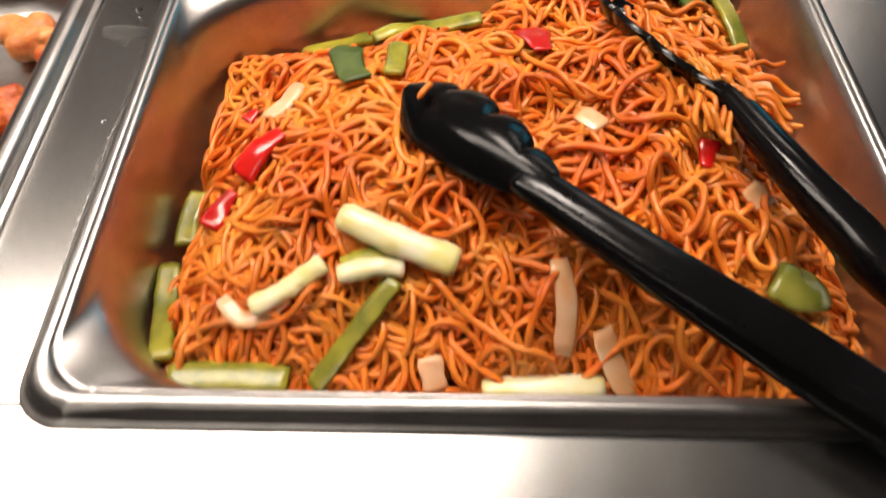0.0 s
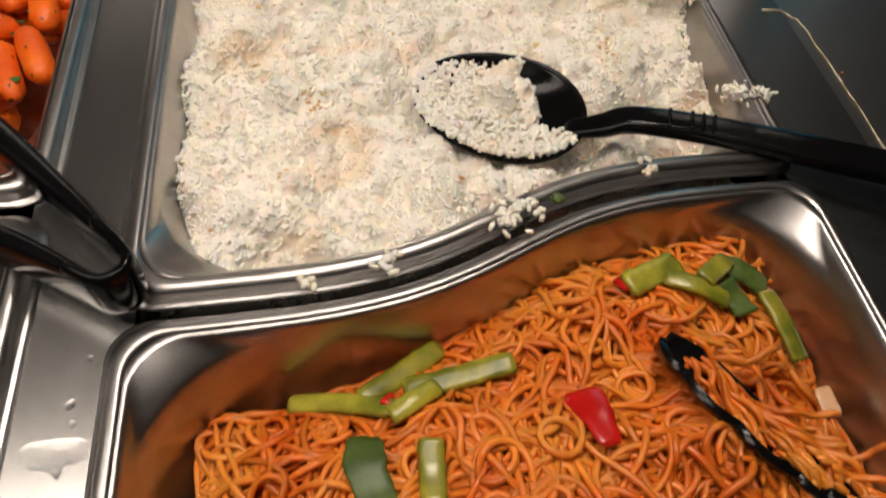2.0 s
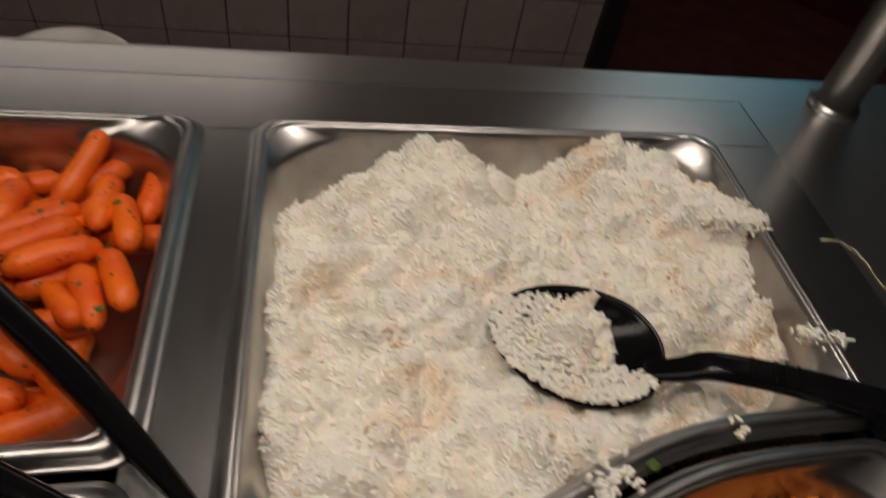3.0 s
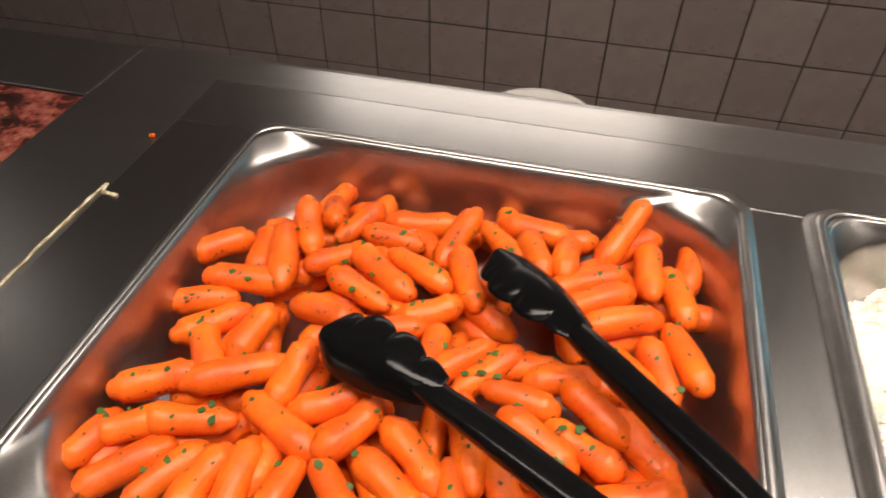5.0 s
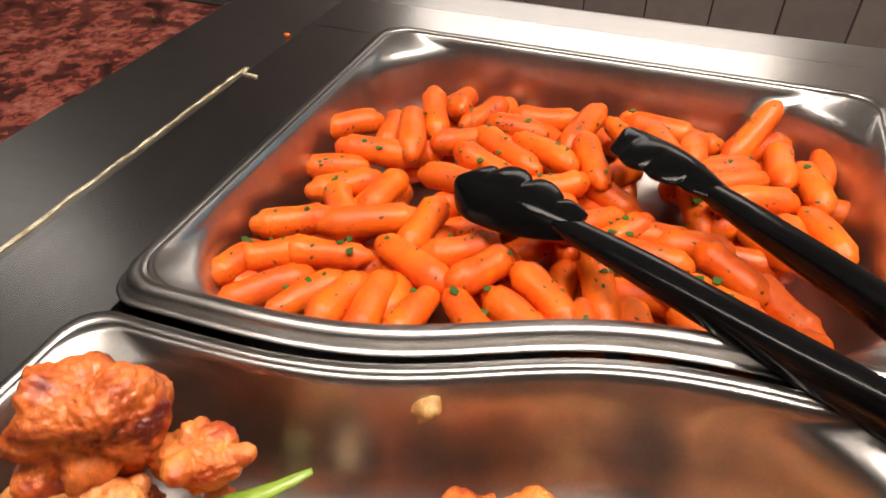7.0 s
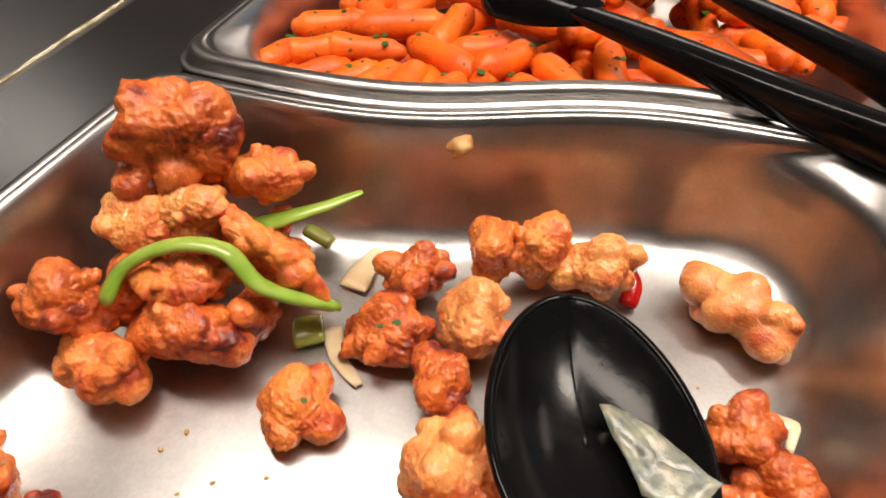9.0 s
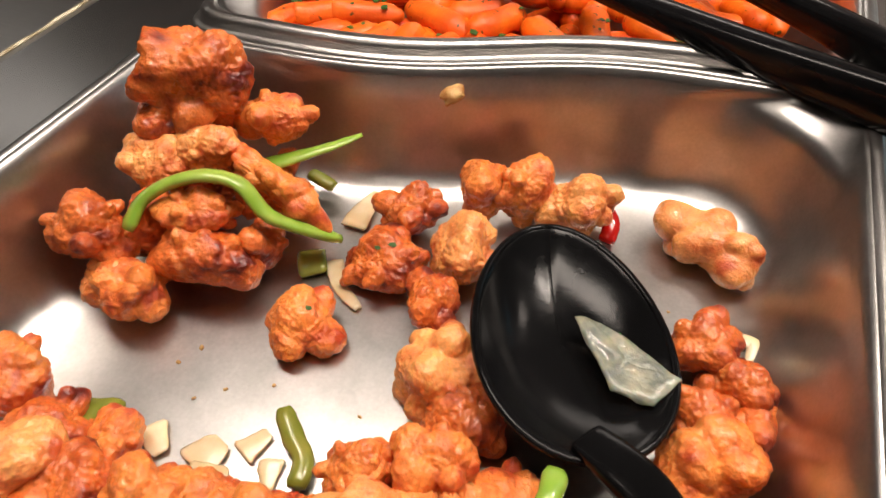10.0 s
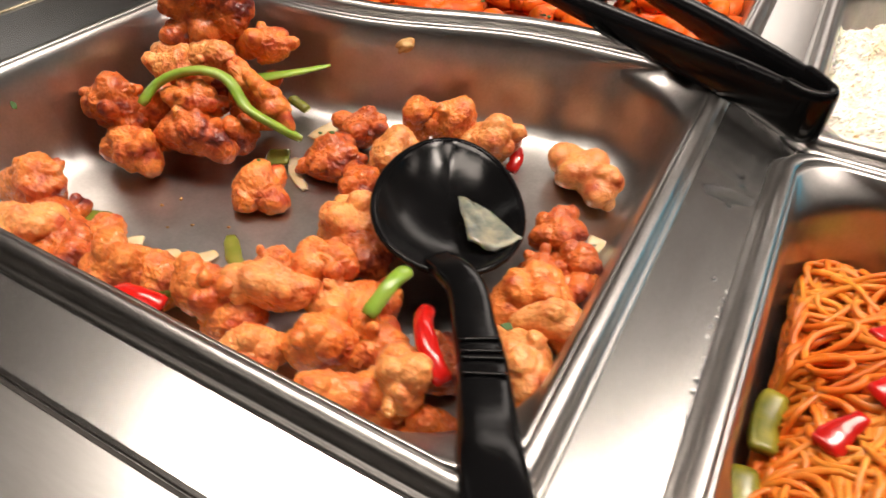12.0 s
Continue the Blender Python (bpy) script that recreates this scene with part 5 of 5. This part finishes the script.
def serving_spoon(label, tip, neck, half_w, roll, handle, widths, heights, ribs=(), depth=0.014):
    """A black nylon serving spoon: an oval pointed bowl, a cranked handle with grip ribs."""
    ob = thing("serving_spoon", label, "spoon", "serving spoons")
    m = frame_at(tip, neck, roll)
    L = (Vector(tip) - Vector(neck)).length

    def fn(u, v):
        a = 2 * math.pi * v
        r = max(u, 0.001)
        cx = math.cos(a)
        # egg shape, slightly pointed at the tip
        w = half_w * math.sin(a) * (1 - 0.10 * cx)
        xx = L / 2 * (1 + cx * (1.0 + 0.03 * (cx > 0)))
        rim = r ** 1.0
        px = L / 2 + (xx - L / 2) * rim
        z = -depth * (1 - rim ** 2.4)
        return m @ Vector((px, w * rim, z))

    shell("bowl", 18, 49, fn, M_NYLON, ob, 0.0024, "deep oval spoon bowl")
    rim_pts = [fn(1.0, k / 48) for k in range(49)]
    v, f = sweep([tuple(p) for p in rim_pts], 0.0016, 0.0016, 8, round_ends=False)
    mesh_object("rim", v, f, M_NYLON, ob)
    n = 44
    k = np.linspace(0, len(widths) - 1, n)
    path = smooth_path(handle, n)
    v, f = sweep(path, np.interp(k, range(len(widths)), widths), np.interp(k, range(len(heights)), heights), 18, 4.0)
    grip = mesh_object("handle", v, f, M_NYLON, ob)
    for s in ribs:
        i = int(s * (n - 1))
        p, q = Vector(path[i]), Vector(path[min(i + 1, n - 1)])
        side = (q - p).normalized().cross(Vector((0, 0, 1))).normalized()
        nrm = side.cross((q - p).normalized())
        hw, hh = float(np.interp(k[i], range(len(widths)), widths)), float(np.interp(k[i], range(len(heights)), heights))
        c = p + nrm * (hh + 0.0002)
        v, f = sweep([tuple(c - side * hw * 0.72), tuple(c + side * hw * 0.72)], 0.0010, 0.0010, 8)
        mesh_object("rib", v, f, M_NYLON, grip)
    return ob


spoon_c = serving_spoon("black nylon serving spoon resting on the chicken and pan rim", (-0.1190, 0.1915, 0.8800), (-0.0775, 0.1005, 0.8812), 0.0345, 6,
                        [(-0.0825, 0.1060, 0.8822), (-0.0720, 0.0990, 0.8860), (-0.0610, 0.0900, 0.8885), (-0.0480, 0.0700, 0.8930), (-0.0370, 0.0530, 0.8980), (-0.0250, 0.0310, 0.9045), (-0.0100, 0.0040, 0.9150), (0.0310, -0.0570, 0.9270)],
                        [0.0065, 0.0075, 0.0078, 0.0080, 0.0085, 0.0088, 0.0095, 0.0100], [0.0024, 0.0035, 0.0042, 0.0045, 0.0045, 0.0045, 0.0045, 0.0045], ribs=(0.52, 0.56, 0.60, 0.64))
# glassy slice left in the bowl
film = [(-0.0985, 0.1560), (-0.0890, 0.1570), (-0.0585, 0.1405), (-0.0655, 0.1285), (-0.0800, 0.1300)]
bm = bmesh.new()
cx, cy = sum(p[0] for p in film) / 5, sum(p[1] for p in film) / 5
ring = []
for k in range(40):
    a, b = film[k // 8], film[(k // 8 + 1) % 5]
    s = (k % 8) / 8
    ring.append((a[0] * (1 - s) + b[0] * s, a[1] * (1 - s) + b[1] * s))
layers = []
for sc in (1.0, 0.8, 0.55, 0.3, 0.08):
    layers.append([bm.verts.new((cx + (x - cx) * sc, cy + (y - cy) * sc, 0.8759 + 0.0022 * noise.noise((x * sc * 160, y * sc * 160, 1)) + 0.08 * (x - cx) * sc)) for x, y in ring])
for i in range(4):
    for k in range(40):
        bm.faces.new((layers[i][k], layers[i][(k + 1) % 40], layers[i + 1][(k + 1) % 40], layers[i + 1][k]))
bm.faces.new(layers[4])
M_FILM = material("glassy_onion", (0.66, 0.64, 0.48), 0.2, 0.0, mix=(0.30, 0.34, 0.30), scale=130, sss=0.3, coat=0.4, bump=0.0006, bump_scale=350)
M_FILM.node_tree.nodes["Principled BSDF"].inputs["Transmission Weight"].default_value = 0.55
film_ob = tagged(part("onion_skin", bm, M_FILM, smooth=True), "translucent pale onion layer lying in the spoon", "onion")
so = film_ob.modifiers.new("thick", "SOLIDIFY")
so.thickness = 0.0014

spoon_r = serving_spoon("black nylon serving spoon half full of rice, on the heap", (0.1650, 0.3785, 0.8925), (0.2500, 0.3415, 0.8950), 0.0345, -8,
                        [(0.2420, 0.3410, 0.8930), (0.2580, 0.3375, 0.8990), (0.2730, 0.3350, 0.9050), (0.3070, 0.3220, 0.9100), (0.3430, 0.3040, 0.9155), (0.3800, 0.2855, 0.9200), (0.500, 0.2300, 0.9310)],
                        [0.0060, 0.0070, 0.0078, 0.0082, 0.0090, 0.0100, 0.0105], [0.0026, 0.0038, 0.0045, 0.0045, 0.0045, 0.0045, 0.0045], ribs=(0.44, 0.47, 0.50, 0.53))
pts = []
while len(pts) < 1500:
    u, w = rng.uniform(-0.052, 0.044), rng.uniform(-0.040, 0.036)
    r2 = (u / 0.047) ** 2 + (w / 0.036) ** 2
    if r2 > (1.06 if u < -0.03 else 0.97) or (u > -0.012 + 0.15 * w and w > -0.006 + 0.006 * noise.noise((u * 120, w * 120, 4))):
        continue
    # u runs from the tip to the neck, w to the rear
    x, y = 0.2075 + 0.917 * u + 0.399 * w, 0.3600 - 0.399 * u + 0.917 * w
    h = 0.884 + 0.010 * r2 + rng.uniform(0, 0.0075) * (1.25 - r2)
    pts.append((x, y, h))
tagged(grains("spoon_rice", pts, M_RICE, 61, length=0.0054, width=0.0013), "white rice grains lying in the serving spoon", "rice", kind="stuff")

# ---- wall tiles ----
PITCH, GX, GZ = 0.1115, 0.0110, 0.600


def tile_bm(x0, x1, z0, z1, y):
    bm = bmesh.new()
    return box(bm, x0, x1, y - 0.004, y + 0.004, z0, z1, 0.0014)


tile_mesh = None
rest = bmesh.new()
for i in range(-38, 7):
    for j in range(-6, 19):
        x0, z0 = GX + PITCH * i + 0.0016, GZ + PITCH * j + 0.0016
        x1, z1 = x0 + PITCH - 0.0032, z0 + PITCH - 0.0032
        if x0 > JAMB_X - 0.01 or z0 < 0.0:
            continue
        if x1 > JAMB_X - 0.001 or not (-13 <= i <= 6 and -4 <= j <= 6):
            x1 = min(x1, JAMB_X - 0.001)
            box(rest, x0, x1, WALL_Y - 0.004, WALL_Y + 0.004, z0, z1)
            continue
        if tile_mesh is None:
            tile_mesh = bpy.data.meshes.new("tile")
            b2 = tile_bm(-PITCH / 2 + 0.0016, PITCH / 2 - 0.0016, -PITCH / 2 + 0.0016, PITCH / 2 - 0.0016, 0)
            b2.to_mesh(tile_mesh)
            b2.free()
            tile_mesh.materials.append(M_TILE)
        ob = new("tile", tile_mesh)
        ob.parent = wall_back
        ob.location = (GX + PITCH * (i + 0.5), WALL_Y, GZ + PITCH * (j + 0.5))
far = part("tiles", rest, M_TILE2, wall_back)
far["kind"] = "stuff"

# water drops left on the strip between the pans
M_WATER = bpy.data.materials.new("water")
M_WATER.use_nodes = True
wb = M_WATER.node_tree.nodes["Principled BSDF"]
wb.inputs["Transmission Weight"].default_value, wb.inputs["Roughness"].default_value, wb.inputs["IOR"].default_value = 1.0, 0.03, 1.33
smear = bmesh.new()
ring = []
for k in range(60):
    a = 2 * math.pi * k / 60
    g = 1 + 0.30 * noise.noise((math.cos(a) * 1.6, math.sin(a) * 1.6, 7.0)) + 0.10 * noise.noise((math.cos(a) * 5, math.sin(a) * 5, 2.0))
    ring.append((0.0145 + 0.0105 * g * math.cos(a), 0.189 + 0.006 * g * math.sin(a)))
inner = [smear.verts.new((0.0145 + (x - 0.0145) * 0.85, 0.189 + (y - 0.189) * 0.85, Z + 0.00205)) for x, y in ring]
outer = [smear.verts.new((x, y, Z + 0.00182)) for x, y in ring]
smear.faces.new(inner)
for k in range(60):
    smear.faces.new((outer[k], outer[(k + 1) % 60], inner[(k + 1) % 60], inner[k]))
tagged(part("water_smear", smear, M_WATER, smooth=True), "thin wet smear on the steel strip between pans", "water")
rng = random.Random(3)
for x, y, s in [(0.0255 + rng.gauss(0, 0.0006), 0.060 + 0.0052 * k, rng.uniform(0.0007, 0.0014)) for k in range(14)] + [(0.017, 0.206, 0.0022), (0.019, 0.199, 0.0016), (0.0205, 0.132, 0.0014), (0.016, 0.182, 0.0025), (0.021, 0.224, 0.0016)]:
    bm = bmesh.new()
    bmesh.ops.create_icosphere(bm, subdivisions=4, radius=1.0)
    for q in bm.verts:
        g = 0.7 + 0.35 * noise.noise((q.co.x * 1.4 + x * 900, q.co.y * 1.4, 0.5))
        q.co = Vector((q.co.x * s * g, q.co.y * s * g * 1.2, max(q.co.z, -0.05) * s * 0.30))
    ob = part("water_drop", bm, M_WATER, smooth=True)
    ob.matrix_world = pose(x, y, Z + 0.0021)
    tagged(ob, "clear water drop on the steel strip", "water drop", "water drops on the counter")
